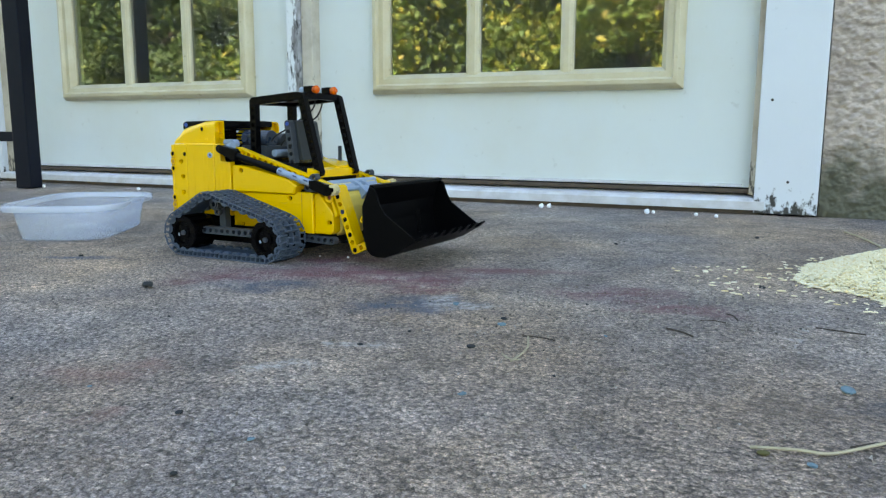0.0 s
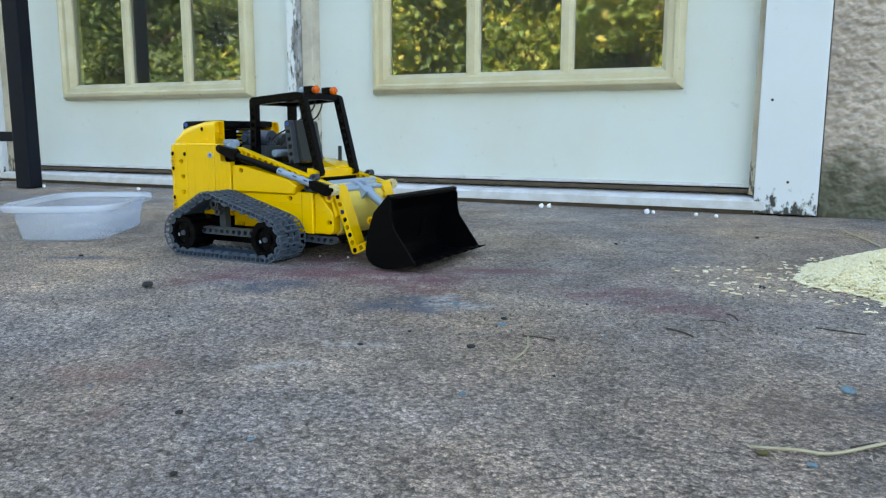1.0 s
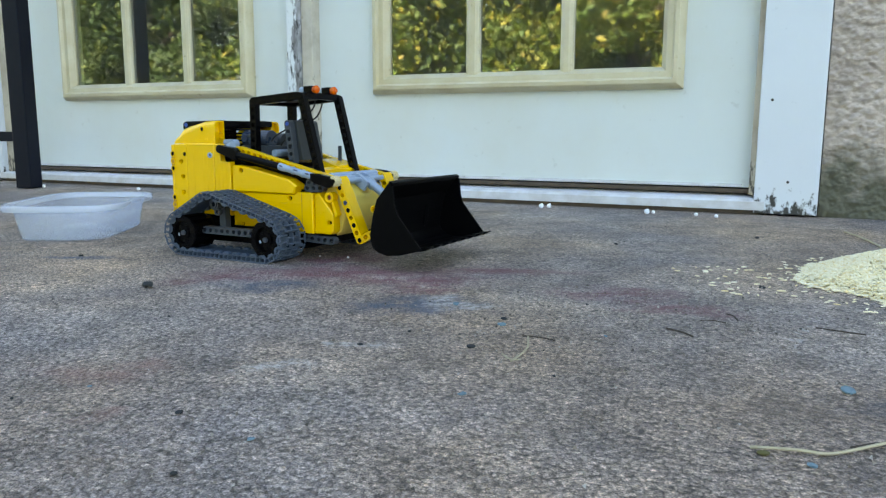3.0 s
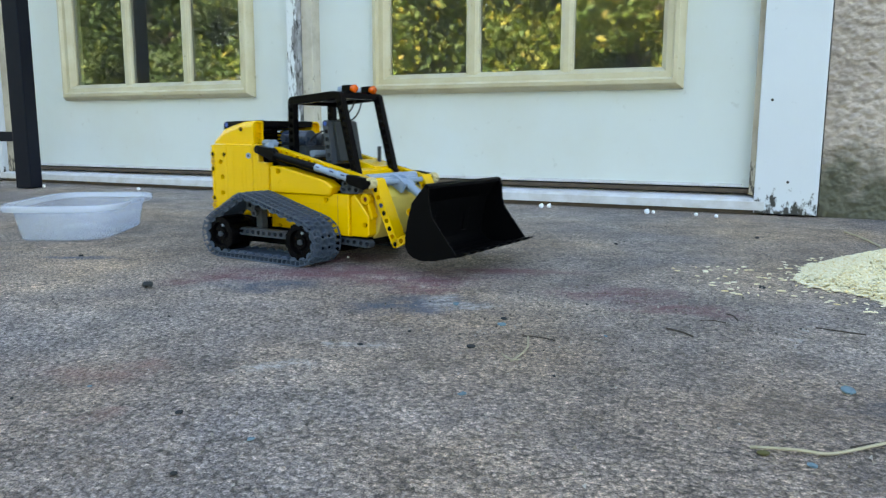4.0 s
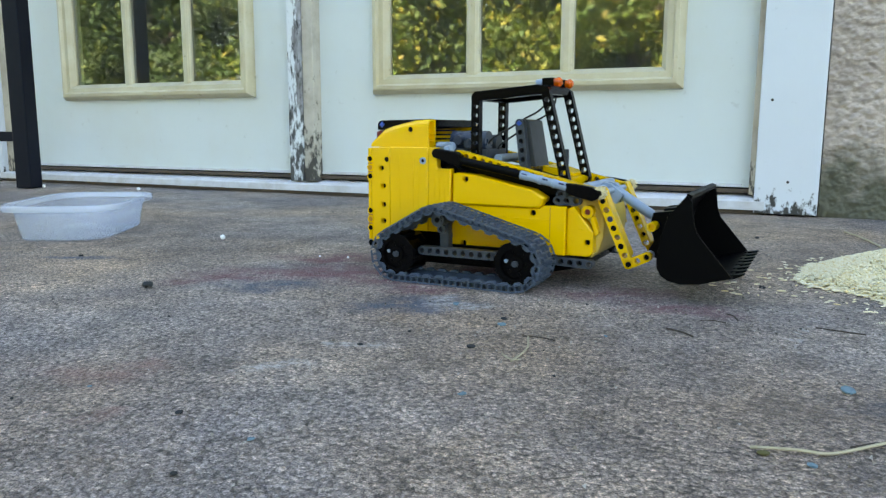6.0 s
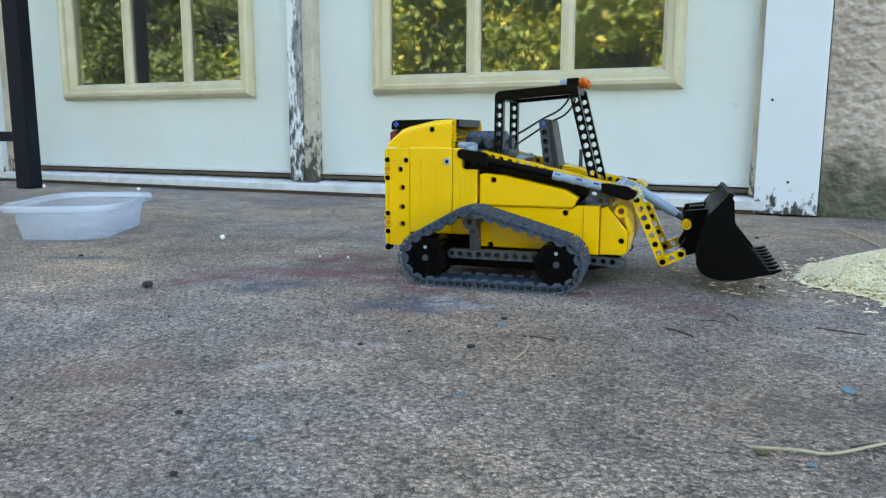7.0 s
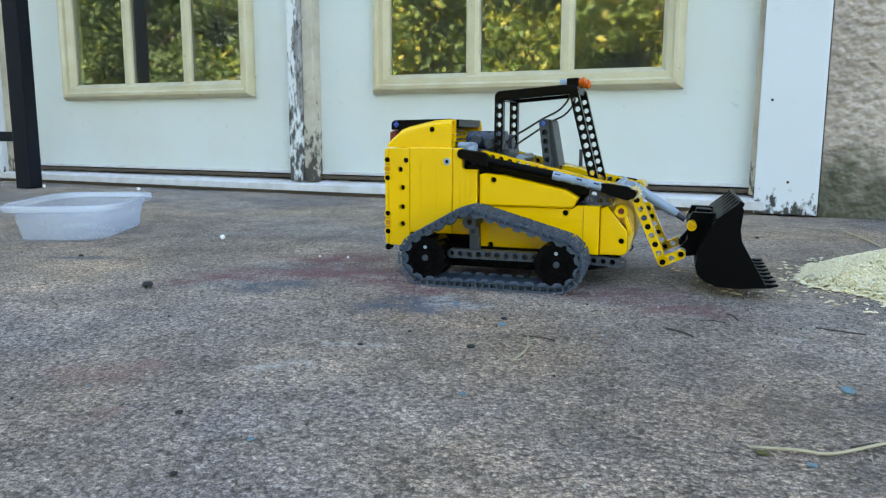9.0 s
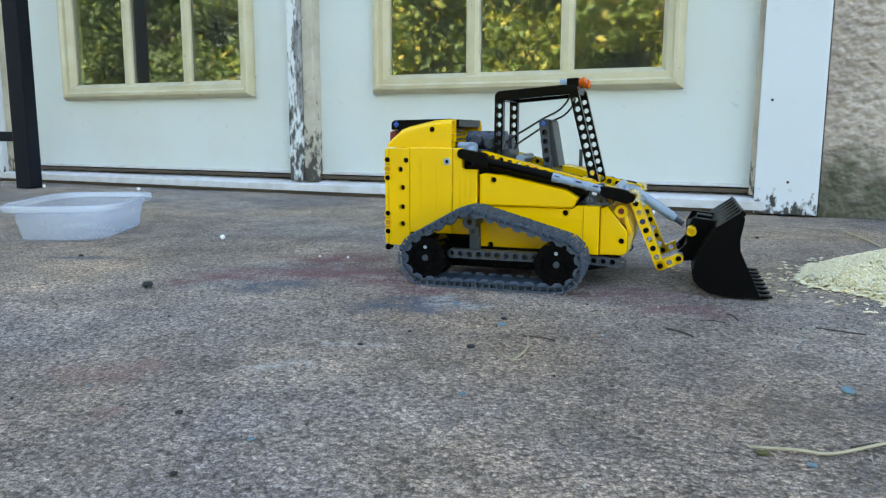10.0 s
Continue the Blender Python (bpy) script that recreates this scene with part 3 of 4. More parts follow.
# ---- loose things on the patio ----
def tub():
    """Open container with thin walls: rounded-rectangle rings joined from outside to inside."""
    bm = bmesh.new()
    seg = 72

    def loop(hx, hy, z, p=4.7):
        out = []
        for k in range(seg):
            a = k * math.tau / seg
            c, s = math.cos(a), math.sin(a)
            r = (abs(c) ** p + abs(s) ** p) ** (-1 / p)
            out.append(bm.verts.new((hx * r * c, hy * r * s, z)))
        return out
    def skin(prof, close):
        rings = [loop(a * 0.001, b * 0.001, z * 0.001) for a, b, z in prof]
        pairs = list(zip(rings, rings[1:])) + ([(rings[-1], rings[0])] if close else [])
        for a, b in pairs:
            for k in range(seg):
                bm.faces.new((a[k], a[(k + 1) % seg], b[(k + 1) % seg], b[k]))
        if not close:
            bm.faces.new(rings[0])
            bm.faces.new(rings[-1][::-1])
    skin([(46, 82, 0.4), (50.5, 86.5, 0.6), (53, 89.5, 3), (58.3, 96.5, 36), (57.8, 95.9, 36), (52.2, 88.6, 3.4), (50, 86, 1.8), (46, 82, 1.5)], False)
    ob = finish("plastic_tub", bm, TUB, smooth=True)
    ob.matrix_world = pose(-0.4625, 0.964, 0, 0, 0, 6)
    tagged(ob, "empty milky clear plastic food tub standing open on the concrete", "tub")
    bm = bmesh.new()
    skin([(57.8, 95.9, 36.2), (60, 98.5, 36.8), (67.5, 106.4, 36.2), (68.4, 107.6, 36.0), (69.2, 108.4, 36.4), (69.2, 108.4, 42.4), (68.2, 107.4, 43.5), (63.2, 102, 43.5), (60.4, 98.9, 41.6), (58.6, 97, 38)], True)
    part("rim", bm, TUBRIM, ob, "thick milky plastic rim", smooth=True)


def grain(bm, m, seg=6):
    """One long rice grain."""
    prof = ((-1.0, 0.0), (-0.8, 0.65), (0.0, 1.0), (0.8, 0.65), (1.0, 0.0))
    rings = []
    for x, r in prof:
        if r == 0:
            rings.append([bm.verts.new(m @ Vector((x * 0.0029, 0, 0)))])
        else:
            rings.append([bm.verts.new(m @ Vector((x * 0.0029, r * 0.0008 * math.cos(k * math.tau / seg), r * 0.0007 * math.sin(k * math.tau / seg)))) for k in range(seg)])
    for a, b in zip(rings, rings[1:]):
        for k in range(seg):
            j = (k + 1) % seg
            if len(a) == 1:
                bm.faces.new((a[0], b[k], b[j]))
            elif len(b) == 1:
                bm.faces.new((a[k], b[0], a[j]))
            else:
                bm.faces.new((a[k], b[k], b[j], a[j]))


PILE = (0.452, 0.612)


def pile_height(x, y):
    dx, dy = x - PILE[0], y - PILE[1]
    a = math.atan2(dy, dx)
    R = 0.133 * (1 + 0.08 * math.sin(3 * a + 1) + 0.05 * math.sin(7 * a) + 0.1 * noise.noise(Vector((math.cos(a) * 2, math.sin(a) * 2, 4))))
    t = math.hypot(dx, dy) / R
    return 0.047 * max(0, 1 - t) ** 0.85 * (1 + 0.12 * noise.noise(Vector((x * 30, y * 30, 1)))), t


def rice():
    rnd = random.Random(3)
    core = bmesh.new()
    bmesh.ops.create_grid(core, x_segments=60, y_segments=60, size=0.16)
    for v in core.verts:
        v.co = Vector((v.co.x + PILE[0], v.co.y + PILE[1], 0))
        h, t = pile_height(v.co.x, v.co.y)
        v.co.z = h - 0.0016
    bm = bmesh.new()
    n = 0
    while n < 21000:
        x, y = PILE[0] + rnd.uniform(-0.165, 0.165), PILE[1] + rnd.uniform(-0.165, 0.165)
        h, t = pile_height(x, y)
        if t > 1.06 or (t > 0.97 and rnd.random() > 0.45):
            continue
        n += 1
        m = Matrix.Translation((x, y, max(h, 0) + 0.0005 + 0.0008 * rnd.random())) @ pose(0, 0, 0, 0, rnd.gauss(0, 16) if t < 0.95 else rnd.gauss(0, 3), rnd.uniform(0, 360))
        grain(bm, m)
    pile = finish("rice_pile", join(core, bm), RICE, smooth=True)
    tagged(pile, "heap of dry pale yellow rice grains on the concrete", "rice", kind="stuff")
    bm = bmesh.new()
    for k in range(230):
        a, d = rnd.uniform(0, math.tau), 0.134 + 0.04 * rnd.random() ** 2.2
        x, y = PILE[0] + d * math.cos(a), PILE[1] + d * math.sin(a)
        grain(bm, Matrix.Translation((x, y, 0.0009)) @ pose(0, 0, 0, 0, 0, rnd.uniform(0, 360)))
    for k in range(45):
        grain(bm, Matrix.Translation((rnd.uniform(0.22, 0.31), rnd.uniform(0.58, 0.72), 0.0009)) @ pose(0, 0, 0, 0, 0, rnd.uniform(0, 360)))
    tagged(finish("scattered_rice", bm, RICE, smooth=True), "stray rice grains spilled round the heap", "rice", kind="stuff")


def pebble(x, y, r, mat, label, flat=0.5):
    rnd = random.Random(int(x * 9000 + y * 700))
    bm = bmesh.new()
    bmesh.ops.create_icosphere(bm, subdivisions=2, radius=1)
    o = Vector((rnd.random() * 9, rnd.random() * 9, 0))
    for v in bm.verts:
        v.co *= 1 + 0.45 * noise.noise(v.co * 1.2 + o)
    bm.transform(Matrix.Diagonal((r * 1.25, r * 0.85, r * flat, 1)))
    lo = min(v.co.z for v in bm.verts)
    ob = finish("pebble", bm, mat)
    ob.matrix_world = pose(x, y, -lo - 0.0006, 0, 0, rnd.uniform(0, 180))
    tagged(ob, label, "pebble", "chips lying on the patio")


def clutter():
    for x, y, r in ((-0.249, 0.622, 0.005), (0.043, 0.514, 0.002), (0.017, 0.444, 0.0023), (-0.123, 0.335, 0.0018), (0.202, 0.867, 0.0024), (-0.379, 0.777, 0.002), (-0.103, 0.272, 0.0015), (-0.194, 0.519, 0.0013), (0.389, 0.923, 0.0025), (0.27, 0.623, 0.0022), (-0.212, 0.354, 0.001), (-0.051, 0.449, 0.0016), (-0.022, 0.48, 0.0014), (0.11, 0.56, 0.0012), (0.24, 0.49, 0.001), (0.06, 0.39, 0.001)):
        pebble(x, y, r, STONE, "small dark stone chip on the concrete")
    for x, y, r in ((0.04, 0.498, 0.0024), (0.206, 0.366, 0.0033), (0.01, 0.557, 0.0025), (-0.082, 0.305, 0.0014), (0.146, 0.28, 0.0018), (0.01, 0.361, 0.0018), (-0.182, 0.372, 0.001), (0.105, 0.47, 0.0013)):
        pebble(x, y, r, BLUESTONE, "small blue-green stone chip on the concrete")
    for x, y, r in ((0.168, 1.283, 0.0045), (0.182, 1.287, 0.0042), (0.326, 1.198, 0.0045), (0.337, 1.2, 0.003), (0.395, 1.168, 0.003), (0.418, 1.145, 0.003), (-0.664, 1.64, 0.004), (-0.266, 0.9, 0.0032), (-0.907, 1.71, 0.004), (-0.128, 0.772, 0.0012), (-0.098, 0.765, 0.0014)):
        bm = bmesh.new()
        bmesh.ops.create_icosphere(bm, subdivisions=2, radius=r)
        for v in bm.verts:
            v.co *= 1 + 0.18 * noise.noise(v.co * 400)
        ob = finish("foam_bead", bm, FOAM, smooth=True)
        ob.matrix_world = pose(x, y, r * 0.9)
        tagged(ob, "white foam bead lying on the concrete", "foam bead", "foam beads")
    pebble(0.1315, 0.2915, 0.0022, MOSS, "small tuft of brown-green moss on the concrete")
    rnd = random.Random(21)
    bm = bmesh.new()
    for k in range(9000):
        x, y = rnd.uniform(-0.5, 0.6), 0.16 + 0.95 * rnd.random() ** 1.3
        if rnd.random() < 0.25:
            x, y = rnd.gauss(0.13, 0.11), rnd.gauss(0.53, 0.07)
        r = 0.0003 + 0.0007 * rnd.random() ** 2.5
        q = Euler((rnd.random() * 6, rnd.random() * 6, rnd.random() * 6)).to_matrix()
        vs = [bm.verts.new(Vector((x, y, r * 0.6)) + q @ (Vector(p) * r * rnd.uniform(0.6, 1.4))) for p in ((1, 0, -0.7), (-0.5, 0.87, -0.7), (-0.5, -0.87, -0.7), (0, 0, 1))]
        for f in ((0, 2, 1), (0, 1, 3), (1, 2, 3), (2, 0, 3)):
            bm.faces.new([vs[i] for i in f])
    tagged(finish("grit", bm, GRIT), "fine crumbs of sand and grit on the concrete", "grit", kind="stuff")
    for pts, r, mat, nm in (
        (((0.128, 0.2965), (0.145, 0.2925), (0.158, 0.291), (0.172, 0.2945), (0.186, 0.2995)), 0.0007, STRAW, "straw"),
        (((0.17, 0.2965), (0.185, 0.3), (0.2, 0.3035)), 0.0005, TWIG, "twig"),
        (((0.039, 0.414), (0.046, 0.426), (0.052, 0.445), (0.0545, 0.466)), 0.0006, STRAW, "straw"),
        (((0.035, 0.428), (0.039, 0.416), (0.045, 0.419)), 0.0005, STRAW, "straw"),
        (((0.051, 0.468), (0.06, 0.463), (0.071, 0.459)), 0.0005, TWIG, "twig"),
        (((0.149, 0.487), (0.155, 0.477), (0.161, 0.469)), 0.0006, TWIG, "twig"),
        (((0.179, 0.509), (0.187, 0.507), (0.196, 0.503)), 0.0004, TWIG, "twig"),
        (((0.527, 0.978), (0.517, 0.92), (0.502, 0.852)), 0.0012, STRAW, "straw"),
        (((0.25, 0.49), (0.262, 0.478), (0.275, 0.474)), 0.0005, TWIG, "twig"),
        (((0.206, 0.364), (0.2085, 0.372), (0.209, 0.38)), 0.0003, STRAW, "straw"),
        (((0.205, 0.508), (0.206, 0.52), (0.205, 0.53)), 0.0005, TWIG, "twig"),
    ):
        z = r * 0.6
        p3 = [(x, y, z + 0.0006 * math.sin(i * 2.1) + 0.0004) for i, (x, y) in enumerate(pts)]
        ob = finish(nm, tube(smooth_path(p3, 6), r, 6), mat)
        tagged(ob, "dry pale grass straw lying on the concrete" if nm == "straw" else "thin dry brown twig lying on the concrete", nm)


# ---- garden behind the camera, seen in the window glass ----
def tree_leaves(rnd, centers, count, size):
    bm = bmesh.new()
    for k in range(count):
        c, r = rnd.choice(centers)
        d = Vector((rnd.gauss(0, 1), rnd.gauss(0, 1), rnd.gauss(0, 1))).normalized() * r * rnd.random() ** 0.45
        q = Euler((rnd.uniform(-1.2, 1.2), rnd.uniform(-1.2, 1.2), rnd.uniform(0, 6.3))).to_matrix()
        s = size * rnd.uniform(0.6, 1.3)
        o = c + d
        vs = [bm.verts.new(o + q @ Vector(p)) for p in ((-s, 0, 0), (0, -s * 0.55, s * 0.1), (s, 0, 0), (0, s * 0.55, s * 0.1))]
        bm.faces.new(vs)
    return bm


def tree(seed, height, spread, leaf, name, label, low=0.3, count=32000):
    rnd = random.Random(seed)
    e = new(name)
    tagged(e, label, "tree", "garden trees")
    limbs = [tube([(0, 0, 0), (0.04, 0.02, height * 0.35), (-0.03, 0.05, height * 0.75)], [0.11, 0.085, 0.03], 9)]
    centers = []
    for k in range(15):
        a = k * 2.4 + rnd.random()
        z = height * (low + (1 - low) * (k + 0.5) / 15)
        r = spread * (1.1 - 0.55 * (z / height)) * rnd.uniform(0.55, 1.0)
        end = Vector((r * math.cos(a), r * math.sin(a), z))
        limbs.append(tube([(0, 0, z * 0.65), end * 0.55 + Vector((0, 0, z * 0.36)), end], [0.05, 0.03, 0.01], 6))
        centers.append((end, spread * rnd.uniform(0.3, 0.5)))
        centers.append((end * 0.6 + Vector((0, 0, z * 0.4)), spread * 0.35))
    part("trunk", join(*limbs), BARK, e)
    part("crown", tree_leaves(rnd, centers, count, 0.06), leaf, e)
    return e


def garden():
    a = tree(11, 5.5, 1.9, LEAF, "tree", "leafy garden tree turning yellow in autumn", 0.12)
    b = tree(12, 4.2, 1.7, DARKLEAF, "tree", "dark green leafy garden tree", 0.1)
    spots = [(a, -2.2, -9.5, 0), (b, -4.4, -11.0, 40), (a, -6.4, -9.2, 130), (a, -9.2, -11.5, 200), (b, -11.0, -9.4, 90), (a, -13.6, -11.0, 300), (b, -16.0, -10.0, 10), (a, 0.4, -11.0, 70), (b, 3.0, -12.0, 200), (a, -18.5, -13.0, 20), (b, -7.6, -14.0, 250), (a, -3.4, -14.5, 170)]
    used = set()
    for src, u, v, r in spots:
        m = MW @ Matrix.Translation((u, v, -0.03)) @ pose(0, 0, 0, 0, 0, r)
        if src.name in used:
            copy_thing(src, m)
        else:
            src.matrix_world = m
            used.add(src.name)


# ---- the toy loader; millimetres: x forward, y to its left, z up ----
WHEEL = 23.4
PV, PIN = (-30.0, 112.0), (152.3, 30.3)
MOVING = {}


def track_loop():
    """Middle line of the track: hull of two wheels and the upper idler, walked clockwise seen from the near side."""
    t = 2.6
    circ = [(-56.0, WHEEL, WHEEL - t), (-19.5, 55.5, 13.2 - t), (56.0, WHEEL, WHEEL - t)]
    pts = []
    tang = []
    for i in range(3):
        (x0, z0, r0), (x1, z1, r1) = circ[i], circ[(i + 1) % 3]
        d = math.hypot(x1 - x0, z1 - z0)
        base = math.atan2(z1 - z0, x1 - x0)
        tang.append(base + math.acos((r0 - r1) / d))
    for i in range(3):
        x, z, r = circ[i]
        a0, a1 = tang[i - 1], tang[i]
        while a1 > a0:
            a1 -= math.tau
        n = 14
        for k in range(n + 1):
            a = a0 + (a1 - a0) * k / n
            pts.append((x + r * math.cos(a), z + r * math.sin(a)))
    pts.append(pts[0])
    acc = [0.0]
    for (xa, za), (xb, zb) in zip(pts, pts[1:]):
        acc.append(acc[-1] + math.hypot(xb - xa, zb - za))
    return pts, acc


LOOP, ACC = track_loop()
LINKS = round(ACC[-1] / 12.0)
PITCH = ACC[-1] / LINKS


def on_loop(s):
    s %= ACC[-1]
    i = int(np.searchsorted(ACC, s, side="right")) - 1
    i = min(i, len(LOOP) - 2)
    f = (s - ACC[i]) / max(ACC[i + 1] - ACC[i], 1e-9)
    return LOOP[i][0] + (LOOP[i + 1][0] - LOOP[i][0]) * f, LOOP[i][1] + (LOOP[i + 1][1] - LOOP[i][1]) * f


def link_pose(s, y):
    (xa, za), (xb, zb) = on_loop(s - PITCH / 2), on_loop(s + PITCH / 2)
    x, z = on_loop(s)
    mx, mz = (xa + xb) / 2, (za + zb) / 2
    return pose((x + mx) / 2000, y * 0.001, (z + mz) / 2000, 0, -math.degrees(math.atan2(zb - za, xb - xa)), 0)


def link_mesh():
    h = 0.001
    b = []
    for x0, x1, y0, y1, z0, z1 in (
        (-6.1, 6.1, -12.6, 12.6, -3.4, -2.6),
        (-6.0, 6.0, -9.9, -8.9, -2.6, 2.7), (-6.0, 6.0, 8.9, 9.9, -2.6, 2.7), (-6.0, 6.0, -0.5, 0.5, -2.6, 2.7),
        (-4.9, -3.7, -18.6, -9.4, -1.6, 2.5), (1.2, 2.4, -18.6, -9.4, -1.6, 2.5), (-2.0, -0.8, -9.4, 0, -1.6, 2.5), (4.0, 5.2, -9.4, 0, -1.6, 2.5),
        (-4.9, -3.7, 9.4, 18.6, -1.6, 2.5), (1.2, 2.4, 9.4, 18.6, -1.6, 2.5), (-2.0, -0.8, 0, 9.4, -1.6, 2.5), (4.0, 5.2, 0, 9.4, -1.6, 2.5),
        (-6.0, 6.0, 12.0, 12.8, -3.4, 1.4), (-6.0, 6.0, -12.8, -12.0, -3.4, 1.4),
    ):
        b.append(box(x0 * h, x1 * h, y0 * h, y1 * h, z0 * h, z1 * h))
    for sd in (-1, 1):
        # thin end rail and a sloped guide horn on the inner face
        b.append(prism([(-5.9, 1.3), (5.9, 1.3), (5.7, 2.7), (-5.7, 2.7)], min(sd * 18.4, sd * 19.3), max(sd * 18.4, sd * 19.3)))
        b.append(prism([(-4.6, -3.2), (4.6, -3.2), (2.0, -5.4), (-2.0, -5.4)], min(sd * 12.4, sd * 16.4), max(sd * 12.4, sd * 16.4)))
        b.append(prism([(-6.0, -2.9), (6.0, -2.9), (6.0, -2.3), (-6.0, -2.3)], min(sd * 12.6, sd * 17.6), max(sd * 12.6, sd * 17.6)))
    return join(*b)


def holes(spots, y, parent, near=True):
    """Flat black discs that paint the shade inside pin holes, with a thin rim, on a panel face."""
    s = -1 if near else 1
    for x, z in spots:
        part("pin_hole_shade", rod((x, s * (y - 3), z), (x, s * (y + 0.12), z), 2.55, 16), BLACK, parent)
        part("hole_rim", ring((x, z), -(y + 0.5) if near else y - 0.4, 3.2, 2.4, 0.9), YELLOW, parent)


def sprocket(x, s, parent):
    b = [rod((0, -12, 0), (0, 12, 0), 15.5, 28)]
    for y in (-15.2, 12.2):
        b.append(ring((0, 0), y, 17.8, 12.5, 3, 28))
    for k in range(10):
        a = k * math.tau / 10
        b.append(box(-2.2e-3, 2.2e-3, -15e-3, 15e-3, 15e-3, 18.6e-3, m=pose(0, 0, 0, 0, math.degrees(a), 0)))
    w = part("sprocket", join(*b), BLACK, parent, "black sprocket wheel with spokes")
    part("axle", rod((0, s * 10, 0), (0, s * 15.6, 0), 2.6, 12), GREY, w)
    part("hub", ring((0, 0), -13.6 if s < 0 else 12.2, 6.5, 2.7, 1.4, 18), BLACK, w)
    # solid discs for spoke holes, their shade painted matt black; one is light grey
    for k in range(6):
        a = k * math.tau / 6 + 0.3
        part("spoke_hole_disc", rod((8.8 * math.cos(a), s * 11, 8.8 * math.sin(a)), (8.8 * math.cos(a), s * 12.25, 8.8 * math.sin(a)), 1.6, 10), LIGHT if k == 3 else BUCKET, w)
    w.location = (x * 0.001, s * 0.0785, WHEEL * 0.001)
    return w


def loader():
    L = new("toy_track_loader")
    tagged(L, "yellow plastic brick-built toy track loader with a black bucket", "toy loader")
    MOVING["loader"] = L
    MOVING["links"], MOVING["wheels"] = [], []
    # chassis, with a wide low black block added for the shade between the tracks
    part("chassis_and_shade_block", join(prism([(-98, 27), (-98, 20), (-70, 9), (66, 9), (100, 17), (104, 27)], -44, 44, 0.6), prism([(-66, 12), (-66, 30), (66, 30), (66, 12)], -57, 57, 0.6), prism([(-100, 27), (-100, 100), (-25, 100), (30, 84), (95, 60), (100, 27)], -46, 46, 0.6)), BLACK, L)
    for s in (-1, 1):
        y = lambda a, b: (min(s * a, s * b), max(s * a, s * b))
        nr = s < 0
        o = -1 if nr else 1
        spots = [(-92, 96), (-85.9, 104.3), (-90, 79.7), (-90, 62.3), (-90, 47)]
        rp = part("rear_side_panel", panel([(-102.8, 27.5), (-102.8, 115), (-83.0, 115.4), (-83.0, 34), (-88, 27.5)], *y(50, 57.5), [c for c in spots if c[0] < -86] , o), YELLOW, L)
        plugs(spots[:1] + spots[2:], 57.5, rp, nr)
        holes(spots[1:2], 57.5, rp, nr)
        sp = part("side_panel", panel([(-82.7, 40), (-82.7, 114.5), (-81, 115.8), (-43.2, 115.8), (-43.2, 40)], *y(50, 57.7), (), o, 0.7), YELLOW, L)
        part("side_panel", panel([(-42.8, 40), (-42.8, 114.6), (-41.8, 115.6), (-34.6, 115.6), (-34.0, 114.8), (-34.0, 98.5), (-32.6, 97), (-20.5, 97), (-20.5, 40)], *y(50, 57.3), (), o, 0.7), YELLOW, L)
        part("panel_lip", prism([(-33, 95.4), (-33, 97.2), (-20.5, 97.2), (-20.5, 95.4)], *y(57.0, 58.3), 0.4), YELLOW, L)
        for x in (-72.5, -58.3, -53.0):
            part("panel_ridge", prism([(x, 60), (x, 108), (x + 0.7, 108), (x + 0.7, 60)], *y(57.5, 58.0), 0.2), YELLOW, sp)
        for x in (-36.5, -31.5, -26.5):
            part("panel_ridge", prism([(x, 60), (x, 93), (x + 0.6, 93), (x + 0.6, 60)], *y(57.1, 57.6), 0.2), YELLOW, sp)
        for x, z in ((-99, 89.5), (-57.2, 120.8), (-3.5, 77.3)):
            part("mould_mark", ring((x, z), -(57.7 if x < -90 else 53.2 if x < -50 else 57.4) if nr else (57.3 if x < -90 else 52.8 if x < -50 else 57.0), 2.1, 1.5, 0.4, 14), YELLOW, L)
        sc = part("screw_pin", ring((-47.6, 103.8), -59.0 if nr else 57.6, 3.1, 1.6, 1.4), LIGHT, L, "light grey pin")
        part("pin_core", rod((-47.6, s * 57, 103.8), (-47.6, s * 58.2, 103.8), 1.7, 10), BLACK, L)
        # rear edge beam, its end holes open to the back
        eb = part("rear_beam", panel([(-106.2, 29), (-106.2, 113.6), (-105.4, 114.4), (-103.0, 114.4), (-103.0, 29)], *y(50.5, 57.9), (), o), YELLOW, L)
        # discs on the face, coloured like the shaded inside of a hole
        for z in (104.5, 96.4, 88.4, 56.3, 48.2, 39.9):
            part("pin_hole_shade", rod((-103.6, s * 55, z), (-103.6, s * 58.1, z), 2.55, 16), SHADEYELLOW if z in (96.4, 48.2) else BLACK, eb)
            part("hole_rim", ring((-103.6, z), -58.5 if nr else 57.6, 3.3, 2.45, 0.9), YELLOW, eb)
        # recesses between the holes, their shade given as a darker yellow
        for z in (100.4, 92.4, 52.3, 44.0):
            part("beam_web", prism([(-106.0, z - 0.9), (-106.0, z + 0.9), (-101.4, z + 0.5), (-101.4, z - 0.5)], *y(57.6, 58.4), 0.2), SHADEYELLOW, eb)
        # front fairing and lower side panels
        fairing = part("side_fairing", panel([(-18.4, 66), (-18.4, 93), (-14, 94), (2, 92.5), (56, 81.3), (67.3, 74.6), (64, 68), (62, 66)], *y(42, 57.2), [(-5.8, 88.5)], o, 1.4), YELLOW, L)
        plugs([(-5.8, 88.5)], 57.2, fairing, nr)
        spots = [(56.5, 61.6), (-7.5, 60.5), (-8.5, 31.5)]
        lp = part("lower_side_panel", panel([(-20, 27.2), (-20, 65), (-18, 65.5), (62, 65.5), (66, 68.2), (85.2, 68.2), (85.2, 27)], *y(43, 54.5), spots, o, 0.8), YELLOW, L)
        plugs(spots, 54.5, lp, nr)
